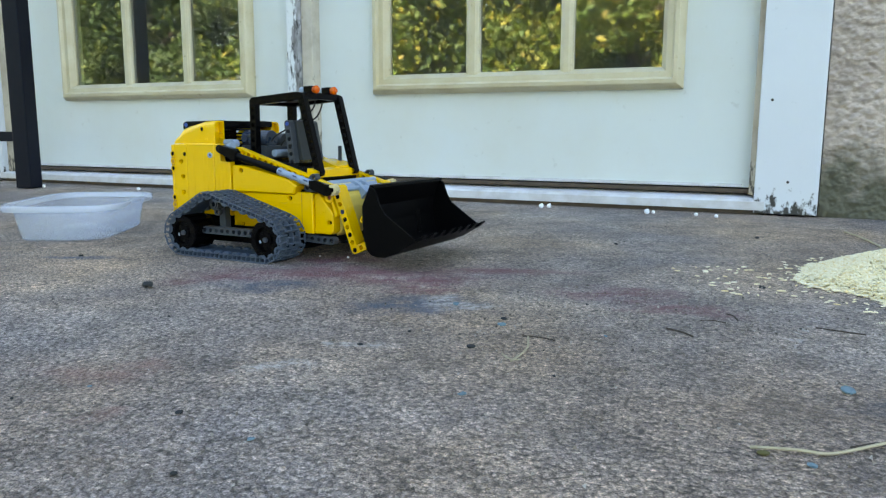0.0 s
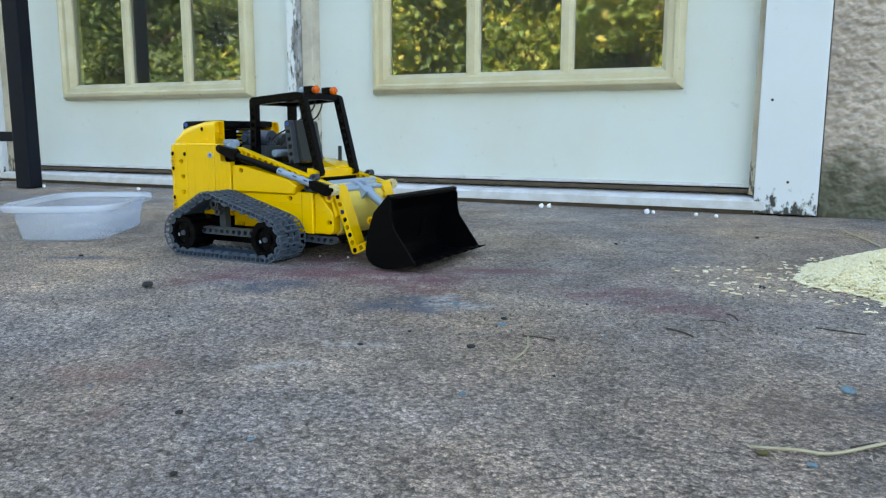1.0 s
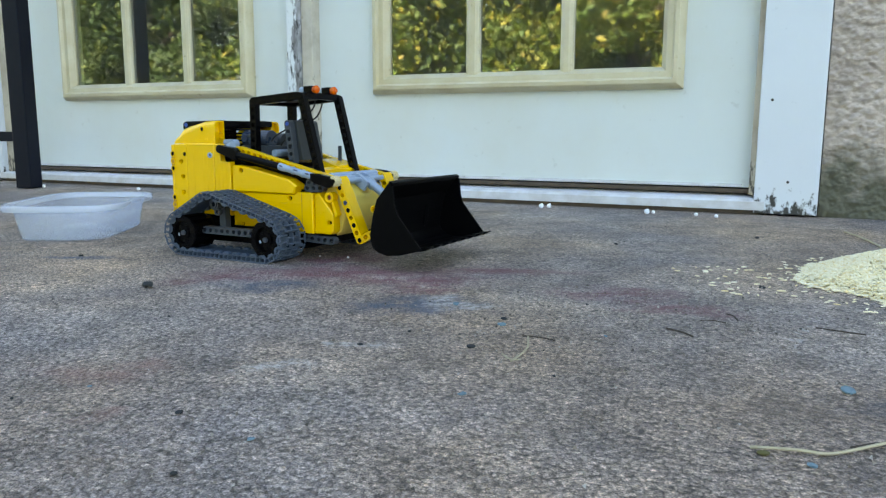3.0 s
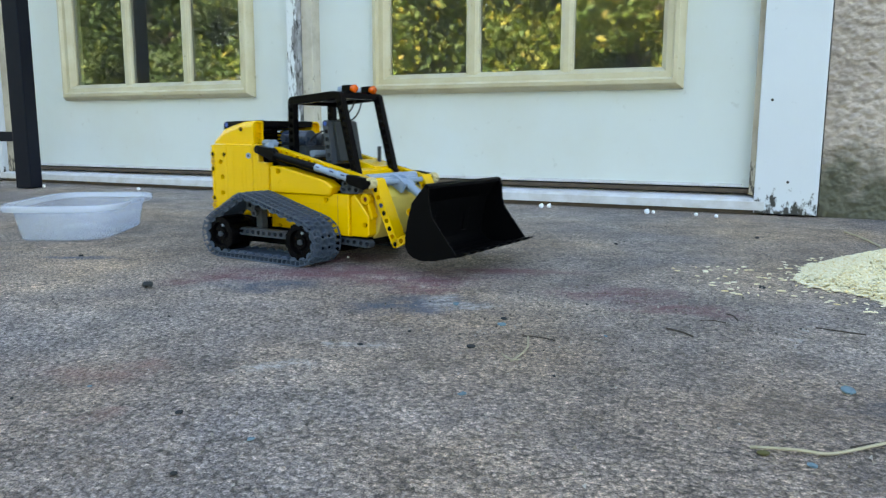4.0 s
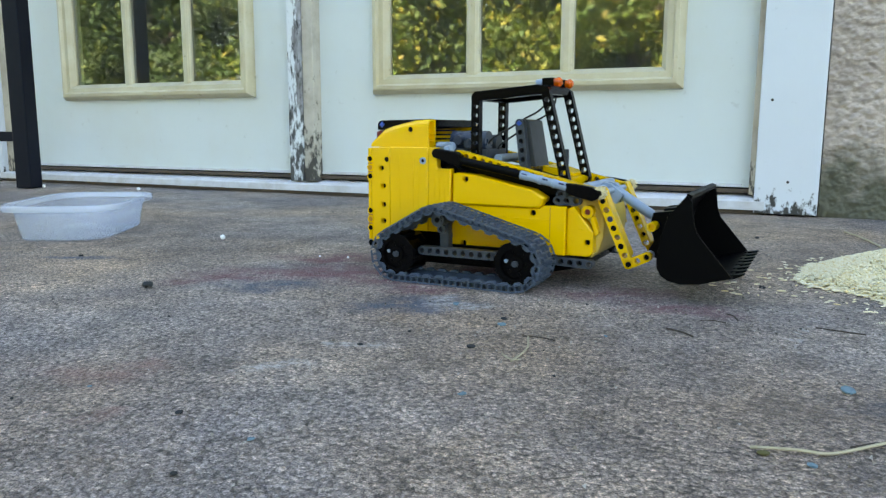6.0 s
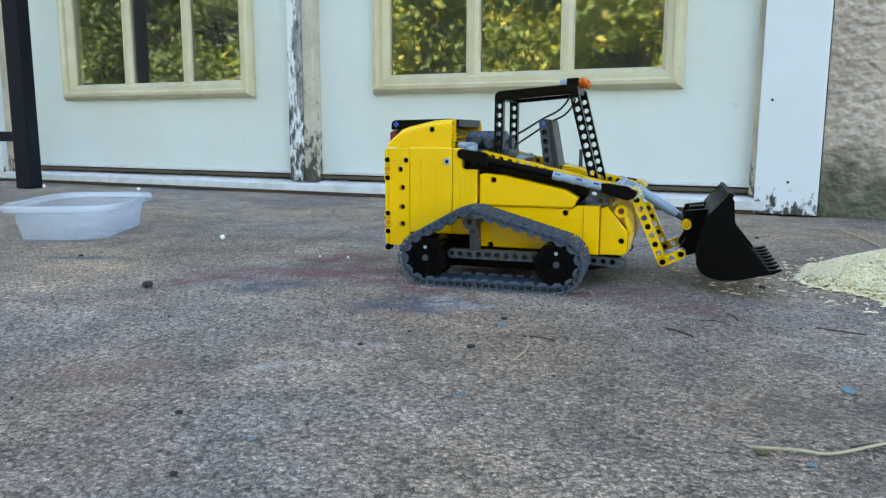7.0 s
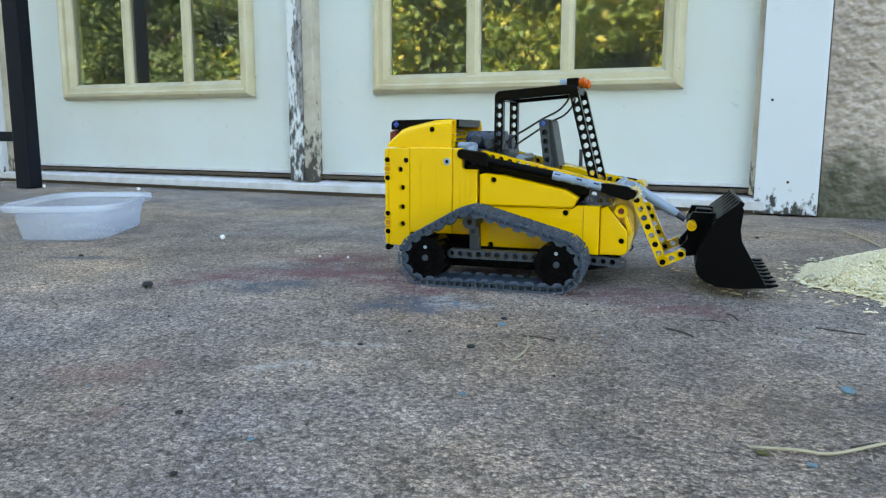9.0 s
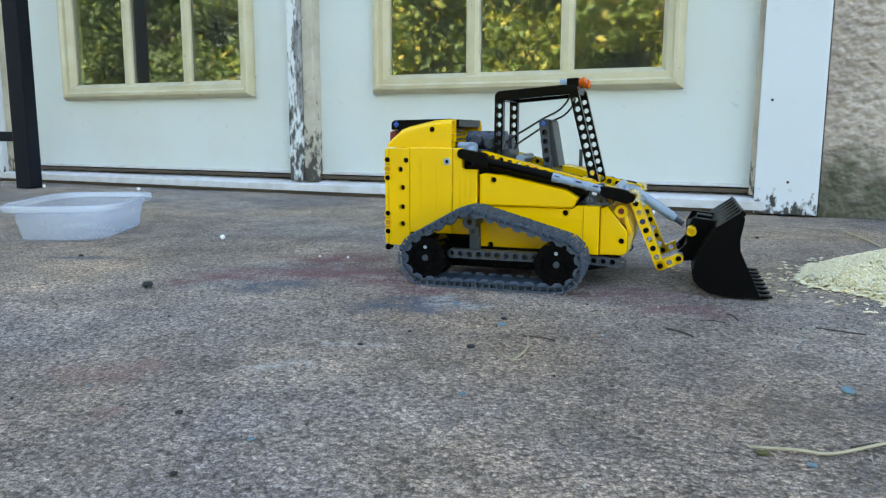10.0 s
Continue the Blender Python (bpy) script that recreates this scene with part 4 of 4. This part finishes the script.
        part("panel_lip", prism([(0, 56), (0, 57), (72, 57), (72, 56)], *y(54.2, 55.0), 0.2), YELLOW, L)
        part("panel_lip", prism([(0, 53), (0, 53.6), (60, 53.6), (60, 53)], *y(54.2, 54.8), 0.2), YELLOW, L)
        # joint between panels, its shade drawn as a thin darker strip
        part("panel_joint", prism([(71.6, 30), (71.6, 67.6), (72.2, 67.6), (72.2, 30)], *y(54.2, 54.7), 0.1), SHADEYELLOW, L)
        lq = part("lower_side_panel", panel([(-60, 26), (-60, 64), (-20.6, 64), (-20.6, 26)], *y(37, 45.8), [(-36, 48)], o, 0.8), YELLOW, L)
        plugs([(-36, 48)], 45.8, lq, nr)
        fp = part("front_side_panel", panel([(85.8, 27), (85.8, 66), (91, 68.5), (101, 56), (108.2, 47.8), (108.4, 30), (105, 27)], *y(40, 51.5), [(103.5, 38.9)], o, 0.8), YELLOW, L)
        plugs([(103.5, 38.9)], 51.5, fp, nr)
        for x, z in ((89.5, 38.9), (89.5, 62), (97.5, 50)):
            part("mould_mark", ring((x, z), -51.8 if nr else 51.3, 1.8, 1.2, 0.5, 12), YELLOW, fp)
        part("front_lower_beam", beam(5, (73, 21.5), -2, *y(43, 50.8)), GREY, L, "dark grey beam")
        # front corner bracket with a big hole
        fb = part("front_bracket", join(ring((102.5, 64.2), -50 if nr else 42, 5.4, 2.6, 8), prism([(105, 58.5), (107.5, 61), (112.5, 47), (109.5, 44)], *y(42, 50), 0.6)), YELLOW, L)
        part("pin", rod((102.5, s * 43, 64.2), (102.5, s * 48.5, 64.2), 2.6, 12), RED, fb)
        # black pivot pins under the actuator
        part("arm_bracket", join(beam(3, (77, 73), 0, *y(44, 52)), beam(2, (80, 78), 45, *y(46, 53))), GREY, L, "dark grey beam")
        # rear hood half with ribbed front
        rh = part("rear_hood", hood_shell(s), YELLOW, L, smooth=False)
        holes([(-63, 131.5)], 53.0, rh, nr)
        part("hood_rib", join(*[prism([(-54, z), (-54, z + 1.2), (-45.6, z + 1.2), (-45.6, z)], *y(40, 51), 0.2) for z in (121.5, 127.5)], prism([(-52, 116.4), (-52, 138), (-50.8, 138), (-50.8, 116.4)], *y(40, 51), 0.2)), YELLOW, rh)
        part("skid_pin", rod((-103.5, s * 52, 25.5), (-103.5, s * 58, 25.5), 2.9, 12), BLACK, L)
        # cab pillars
        part("rear_pillar", beam(8, (-7.2, 160.0), -90, *y(27.2, 34.8)), BLACK, L)
        part("front_pillar", beam(11, (57.5, 164.6), -75.4, *y(27.2, 34.8)), BLACK, L)
        part("roof_beam", join(prism([(-11, 156.5), (-11, 162), (-8, 165), (50, 169.8), (58, 169), (60.5, 165), (58, 162), (-4, 156.8)], *y(27, 35), 0.8)), BLACK, L)
        part("beacon_base", join(prism([(49.5, 169.4), (49.5, 176), (60, 176.5), (60, 169)], *y(11.5, 19.5), 0.7)), BLACK, L)
        part("beacon_clip", rod((43.5, s * 15.5, 172), (50, s * 15.5, 172.6), 3.2, 14), LIGHT, L, "light grey clip")
        part("beacon_lamp", join(rod((60, s * 15.5, 172.6), (62.5, s * 15.5, 172.6), 3.4, 16), rod((62.5, s * 15.5, 172.6), (64.5, s * 15.5, 172.6), 4.2, 16), rod((64.5, s * 15.5, 172.6), (66.5, s * 15.5, 172.6), 4.0, 16, 2.4)), ORANGE, L, "clear orange beacon lamp", smooth=False)
        # undercarriage
        tf = part("track_frame", join(beam(10, (-36, 26.5), 0.0, *y(74, 82)), prism([(-22, 26), (-22.5, 52), (-14.5, 52), (-13.5, 26)], *y(66, 74), 0.6), prism([(-60, 20), (-60, 27), (60, 27), (60, 20)], *y(60, 66), 0.5), rod((-56, s * 40, WHEEL), (-56, s * 80, WHEEL), 2.6), rod((56, s * 40, WHEEL), (56, s * 80, WHEEL), 2.6)), GREY, L, "dark grey beam frame")
        part("idler_wheel", join(ring((-19.5, 54.5), -84 if nr else 62, 6.2, 2.6, 22), ring((-19.5, 54.5), -85 if nr else 83, 4.4, 2.4, 2), ring((-16.5, 46.5), -83 if nr else 79, 3.9, 2.2, 4)), GREY, tf)
        for x in (-56, 56):
            MOVING["wheels"].append((sprocket(x, s, tf), x, s))
        me = None
        for k in range(LINKS):
            if me is None:
                ob = part("track_link", link_mesh(), TRACK, tf)
                me = ob.data
            else:
                ob = new("track_link", me)
                ob.parent = tf
            MOVING["links"].append((ob, k * PITCH, s))
    # rear door, top bars, roof
    part("rear_door", prism([(-106.5, 30), (-106.5, 114), (-104, 115), (-104, 28)], -50, 50, 0.6), YELLOW, L)
    part("tail_light", prism([(-109, 117), (-109, 129), (-104, 131), (-101, 117)], -37.5, -8, 0.5), RED, L, "dark red tail light")
    part("tail_light", prism([(-109, 117), (-109, 129), (-104, 131), (-101, 117)], 8, 37.5, 0.5), RED, L, "dark red tail light")
    for s in (-1, 1):
        part("rear_top_bar", prism([(-108, 131), (-108, 137.5), (-105, 140), (-50, 141.2), (-50, 133.5)], min(s * 29.5, s * 37.4), max(s * 29.5, s * 37.4), 1.2), BLACK, L)
        part("axle_pin", join(box(-0.1055, -0.1005, s * 0.0336 - 0.0044, s * 0.0336 + 0.0044, 0.1352, 0.137, 0.0003), box(-0.104, -0.102, s * 0.0336 - 0.0044, s * 0.0336 + 0.0044, 0.1335, 0.1387, 0.0003)), BLUE, L, "blue axle pin")
    part("rear_cross_bar", prism([(-50, 133.8), (-50, 140.6), (-43, 140.6), (-43, 133.8)], -37.8, 37.8, 0.8), BLACK, L)
    part("engine_deck", prism([(-100, 99), (-100, 115.2), (-46, 115.2), (-40, 108), (-36, 99)], -49.8, 49.8, 0.4), BLACK, L)
    part("rear_inner_wall", prism([(-101, 114), (-101, 136), (-98.5, 136), (-98.5, 114)], -37.6, 37.6, 0.5), BLACK, L)
    part("rear_grille", join(*[box(-0.1, -0.052, -0.018, 0.018, 0.118 + 0.004 * k, 0.1196 + 0.004 * k, 0.0003) for k in range(4)]), BLACK, L)
    part("roof_panel", prism([(-8, 160.5), (-8, 162), (54, 167), (54, 165.5)], -27, 27, 0.3), ROOFPANEL, L, "grey roof panel")
    part("front_roof_bar", prism([(52, 162.5), (52, 169.5), (60, 169.5), (60, 162.5)], -27, 27, 0.8), BLACK, L)
    part("rear_roof_bar", prism([(-11, 157), (-11, 164), (-4, 164), (-4, 157)], -27, 27, 0.8), BLACK, L)
    # engine
    part("motor", join(rod((-42, -6, 121), (-6, -6, 121), 9.5, 20), rod((-44, -6, 121), (-42, -6, 121), 5, 14), rod((-30, -24, 122), (-30, 24, 122), 4.2, 14), rod((-18, -26, 119), (-18, 26, 119), 4.4, 14)), MOTOR, L, "bluish grey motor", smooth=False)
    part("motor", join(rod((-40, 14, 119), (-4, 14, 119), 8, 18), box(-0.036, 0.0, -0.022, 0.022, 0.1, 0.114, 0.001)), GREY, L, "dark grey motor")
    part("axle_stub", join(rod((-42, -40, 117), (-28, -40, 117), 3.6, 12), ring((-30, 116), -44, 4.6, 2, 8)), LIGHT, L)
    part("cab_floor", join(prism([(-20, 92), (-20, 99), (40, 96), (74, 84), (74, 76), (30, 78)], -40, 40, 0.6)), BLACK, L)
    part("cab_deck", join(prism([(44, 93.5), (44, 99.5), (60, 97), (73, 93), (73, 87)], 4, 40, 0.6)), YELLOW, L)
    part("cross_beam", prism([(68, 84), (68, 92), (77, 90), (77, 82)], -40, 40, 0.6), YELLOW, L)
    part("grey_axle", rod((10, -22, 106), (10, 28, 106), 3.8, 12), LIGHT, L)
    # seat
    seat = part("seat_back", prism([(32.5, 99), (28.2, 137), (30.5, 140.8), (34.5, 140.8), (37, 139.3), (44.5, 99)], -16.5, 20, 0.8), SEAT, L, "dark grey seat back")
    part("seat_beam", beam(6, (30.8, 137.2), -82.5, -24.4, -16.7), GREY, L)
    part("seat_pin", rod((30.8, -25, 137.2), (30.8, -23, 137.2), 2.4, 4), BLUE, L)
    part("lever", prism([(55.8, 90), (55.8, 113.6), (59, 113.6), (59, 90)], 31, 34.2, 0.4), GREY, L, "grey lever")
    # nose
    nose = [(x, z) for x, z in ((84, 24), (104, 24), (110, 30), (113.5, 42), (114.6, 54), (112.8, 65), (107.5, 73), (99, 77.5), (84, 79))]
    part("nose", prism(nose, -39, 39, 3), PALE, L, "rounded yellow nose")
    # cables
    for dy, pts in ((-4, ((50, 162), (46, 155), (38, 148), (26, 142), (12, 133), (-2, 124), (-8, 116))), (3, ((54, 160), (52, 154), (44, 145), (30, 138), (14, 127), (2, 118), (-2, 110)))):
        part("cable", tube(smooth_path([(x * 0.001, (dy + 8 * math.sin(x * 0.05)) * 0.001, z * 0.001) for x, z in pts], 6), 0.0009, 7), CABLE, L, smooth=True)
    loader_arm(L)
    return L


def loader_arm(L):
    ox, oz = PV
    off = Matrix.Translation((-ox * 0.001, 0, -oz * 0.001))
    arm = part("lift_arm", join(rod((98, -41, 84), (98, 41, 84), 3.9, 12), rod((112, -49, 80), (112, 49, 80), 2.6, 10)), LIGHT, L, "light grey cross shaft of the lift arm", m=off)
    MOVING["arm"] = arm
    ang = math.degrees(math.atan2(83.5 - 114.5, 112 + 20))
    for s in (-1, 1):
        y = lambda a, b: (min(s * a, s * b), max(s * a, s * b))
        nr = s < 0
        dx, dz = math.cos(math.radians(ang)), math.sin(math.radians(ang))
        part("upper_beam", beam(17, (-17, 109.6), ang, *y(41.2, 49)), YELLOW, arm, m=off)
        part("leg_beam", join(beam(9, (111.4, 81.2), -65.8, *y(41.2, 49))), YELLOW, arm, m=off)
        part("leg_beam", beam(8, (111.4, 81.2), -65.8, *y(33.4, 41.1)), YELLOW, arm, m=off)
        part("foot_beam", beam(3, (137.6, 22.9), 26.5, *y(41.2, 49)), YELLOW, arm, m=off)
        for k in (0, 2, 3, 5, 7):
            hx, hz = 114.7 + 3.27 * k, 73.9 - 7.3 * k
            part("pin", rod((hx, s * 42, hz), (hx, s * 48.6, hz), 2.45, 14), NAVY if k == 2 else BLACK, arm, m=off)
        part("axle", rod((152.2, -47 if nr else 20, 30.2), (152.2, -20 if nr else 49, 30.2), 2.4, 10), BLACK, arm, m=off)
        # lift actuator
        part("actuator_mount", join(rod((-34, s * 50.5, 110.6), (-34, s * 59, 110.6), 4.3, 14), prism([(-34, 106.4), (-34, 114.8), (-14, 112), (-10, 109), (-10, 99), (-16, 100)], *y(51, 60), 1.0)), BLACK, arm, m=off)
        part("mount_pin", rod((-29.5, s * 48, 112.5), (-24, s * 48, 114.5), 4, 12), LIGHT, arm, m=off)
        part("actuator_body", rod((-12, s * 55.5, 104.6), (45.5, s * 55.5, 93.6), 3.8, 16), BLACK, arm, m=off)
        part("actuator_rod", turned((45.5, s * 55.5, 93.8), (90, s * 55.5, 84), [(0, 3.9), (6.4, 3.9), (6.9, 3.4), (16.5, 3.4), (16.9, 4.0), (18.8, 4.0), (19.2, 3.4), (29, 3.4), (29.4, 4.1), (31.2, 4.1), (31.6, 3.5), (45.5, 3.5)]), LIGHT, arm, "light grey actuator rod", m=off)
        for x0, z0 in ((47.5, 94.0), (66, 90.3), (80, 87.2)):
            part("slot", prism([(x0, z0), (x0, z0 + 1.4), (x0 + 4.5, z0 + 0.5), (x0 + 4.5, z0 - 0.9)], *y(58.3, 59.2), 0.2), NAVY, arm, m=off)
        part("actuator_end", join(prism([(86, 80.5), (86, 88), (94, 87.5), (108, 85.5), (113, 82), (113, 76), (108, 74), (92, 78)], *y(51.5, 59), 0.8), ring((110.5, 79.5), -59.5 if nr else 51.5, 4.2, 2.4, 8)), BLACK, arm, m=off)
        gear = [ring((113.8, 80.8), -58 if nr else 50, 4.2, 2.4, 8, 18)]
        for k in range(10):
            a = k * 36
            gear.append(box(-0.0007, 0.0007, *(v * 0.001 for v in y(50.5, 57.5)), 0.004, 0.0054, m=Matrix.Translation((0.1138, 0, 0.0808)) @ pose(0, 0, 0, 0, a, 0)))
        part("gear", join(*gear), CREAM, arm, "cream gear wheel", m=off)
    # bucket actuator in the middle
    part("tilt_fork", join(ring((106, 81), -9, 5.5, 2.4, 4), ring((106, 81), 5, 5.5, 2.4, 4), prism([(102, 77), (110, 86), (122, 77), (116, 68)], -9, -5, 0.6), prism([(102, 77), (110, 86), (122, 77), (116, 68)], 5, 9, 0.6), rod((104, -34, 80), (104, 34, 80), 4.4, 14)), LIGHT, arm, "light grey actuator fork", m=off)
    part("tilt_cylinder", turned((114, 0, 79.2), (147, 0, 58.2), [(0, 3.4), (1, 4.3), (34.5, 4.3), (35.5, 3.9), (39.1, 3.7)], 18), LIGHT, arm, "light grey tilt cylinder", m=off)
    part("tilt_rod", rod((145.5, 0, 59.0), (154, 0, 53.6), 2.5, 14), GREY, arm, m=off)
    # bucket: origin at its lower pin
    B = 68
    outer = [(28.5, 54.6), (16, 37), (12.6, 20), (11.2, 4), (11.8, -3.5), (15.5, -9.5), (21.5, -12.8), (31, -14.2), (45, -11.8), (67.6, -4.0)]
    inner = [(67.0, -2.2), (45, -9.4), (31.2, -11.8), (22.8, -10.4), (17.6, -7.4), (14.4, -2.6), (13.8, 4.4), (15.1, 19.5), (18.4, 36.0), (30.7, 53.4)]
    bk = part("bucket", prism(outer + inner, -B, B), BUCKET, arm, "matt black bucket with a toothed lip")
    MOVING["bucket"] = bk
    side = outer + [(64.2, -0.2), (39.2, 26), (35.6, 34.5), (33, 50)]
    for a, b in ((-B - 1.2, -B + 1.2), (B - 1.2, B + 1.2)):
        part("side_plate", prism(side, a, b, 0.4), BUCKET, bk)
    for k in range(8):
        yc = -B + 5.5 + k * (2 * B - 11) / 7
        part("tooth", prism([(64, -5.8), (64, -2.2), (69.6, -1.0), (75.3, 0.6), (75.7, -0.4), (69.8, -4.0)], yc - 3.4, yc + 3.4, 0.3), BUCKET, bk)
    for k in range(6):
        yc = -55 + k * 22
        part("back_rib", prism([(13.8, 33), (27.6, 55), (29.2, 54.8), (16.6, 35)], yc - 1.6, yc + 1.6, 0.3), BUCKET, bk)
    part("top_lip", prism([(27.7, 53), (28.1, 56), (32.4, 54.6), (31.9, 51.5)], -B, B, 0.5), BUCKET, bk)
    for s in (-1, 1):
        y = lambda a, b: (min(s * a, s * b), max(s * a, s * b))
        part("hinge_plate", prism([(-1.5, 34.5), (17, 38.6), (15, 2), (5, -2.5), (-3.5, 0), (1.5, 12), (-3, 24)], *y(27, 35), 0.6), BUCKET, bk)
        part("upper_pin", join(ring((0.8, 24.5), -49 if s < 0 else 35, 3.9, 2.3, 14), rod((0.8, s * 30, 24.5), (0.8, s * 46, 24.5), 2.2, 12)), YELLOW, bk, "yellow bush")
        part("lower_pin", rod((0, s * 30, 0), (0, s * 41, 0), 3.6, 14), LIGHT, bk)
    part("hinge_bar", join(rod((0.8, -30, 24.5), (0.8, 30, 24.5), 3.0, 12), prism([(2, 4), (2, 36), (14, 38.5), (13, 3)], -9, 9, 0.6)), BUCKET, bk)


# ---- motion ----
DRIVE = [(0, -0.1812, 0.8427, -28.0), (3.3, -0.1812, 0.8427, -28.0), (3.8, -0.1504, 0.8309, -24.88), (4.0, -0.1355, 0.8278, -32.67), (4.2, -0.108, 0.808, -34.6), (4.5, -0.0633, 0.779, -35.37), (4.6, -0.0515, 0.7715, -34.6), (4.8, -0.027, 0.757, -30.2),
         (5.0, -0.0054, 0.7437, -28.68), (5.1, 0.0118, 0.733, -28.9), (5.2, 0.0312, 0.7212, -29.1), (5.3, 0.0452, 0.7125, -29.28), (5.4, 0.0467, 0.7116, -29.28), (5.75, 0.0467, 0.7116, -29.28), (6.65, 0.0661, 0.7048, -17.42), (10, 0.0661, 0.7048, -17.42)]
ARM = [(0, -3.4), (2.0, -3.45), (2.4, -2.9), (2.5, -2.4), (2.7, -0.8), (3.0, 0.1), (3.8, 0.0), (4.5, 0.0), (5.0, 0.0), (6.0, 0.0), (9.8, 0.0), (10, -1.2)]
TILT = [(0, 15.5), (0.2, 9.4), (0.4, 9.0), (0.6, 4.6), (0.8, 0.5), (1.0, -3.9), (2.4, -4.0), (2.7, -4.0), (3.8, -5.9), (4.0, -4.9), (4.5, -5.3), (5.0, -2.6), (5.5, -2.8), (6.8, -4.9), (7.4, -4.2), (7.75, -4.2), (8.0, -0.8), (8.2, -0.7), (8.4, -2.2), (8.6, -6.0), (8.8, -10.7), (9.0, -14.4), (9.2, -16.2), (9.6, -16.0), (9.8, -16.4), (10, -17.8)]


def track_way(side):
    """Metres that the track on that side has run, every tenth of a second, by the driving rows."""
    ts = [i / 10 for i in range(101)]
    cols = [np.interp(ts, [r[0] for r in DRIVE], [r[k] for r in DRIVE]) for k in (1, 2, 3)]
    way = [0.0]
    for i in range(100):
        pts = []
        for j in (i, i + 1):
            a = radians(cols[2][j])
            pts.append((cols[0][j] - math.sin(a) * side * 0.078, cols[1][j] + math.cos(a) * side * 0.078))
        a = radians((cols[2][i] + cols[2][i + 1]) / 2)
        way.append(way[-1] + (pts[1][0] - pts[0][0]) * math.cos(a) + (pts[1][1] - pts[0][1]) * math.sin(a))
    return ts, way


def motions():
    walk(MOVING["loader"], [(t, pose(x, y, 0, 0, 0, r)) for t, x, y, r in DRIVE])
    walk(MOVING["arm"], [(t, pose(PV[0] * 0.001, 0, PV[1] * 0.001, 0, -a, 0)) for t, a in ARM])
    bx, bz = (PIN[0] - PV[0]) * 0.001, (PIN[1] - PV[1]) * 0.001
    walk(MOVING["bucket"], [(t, pose(bx, 0, bz, 0, -a, 0)) for t, a in TILT])
    for s in (-1, 1):
        ts, way = track_way(s)
        keys = [0] + [i for i in range(33, 68)] + [100]
        for ob, s0, side in MOVING["links"]:
            if side == s:
                walk(ob, [(ts[i], link_pose(s0 + way[i] * 1000, s * 78)) for i in keys])
        for ob, x, side in MOVING["wheels"]:
            if side == s:
                walk(ob, [(ts[i], pose(x * 0.001, s * 0.0785, WHEEL * 0.001, 0, math.degrees(way[i] / 0.0208), 0)) for i in keys])


ground()
house()
door("door_1", -0.927, -0.1005, -0.8, -0.2115, ((-0.602, -0.575), (-0.4223, -0.3985)), "white painted door leaf with a cream-framed window")
door("door_2", -1.86, -0.987, -1.668, -1.092, ((-1.468, -1.443), (-1.289, -1.264)), "white painted door leaf with a cream-framed window")
garden()
railing_post()
tub()
rice()
clutter()
loader()
motions()
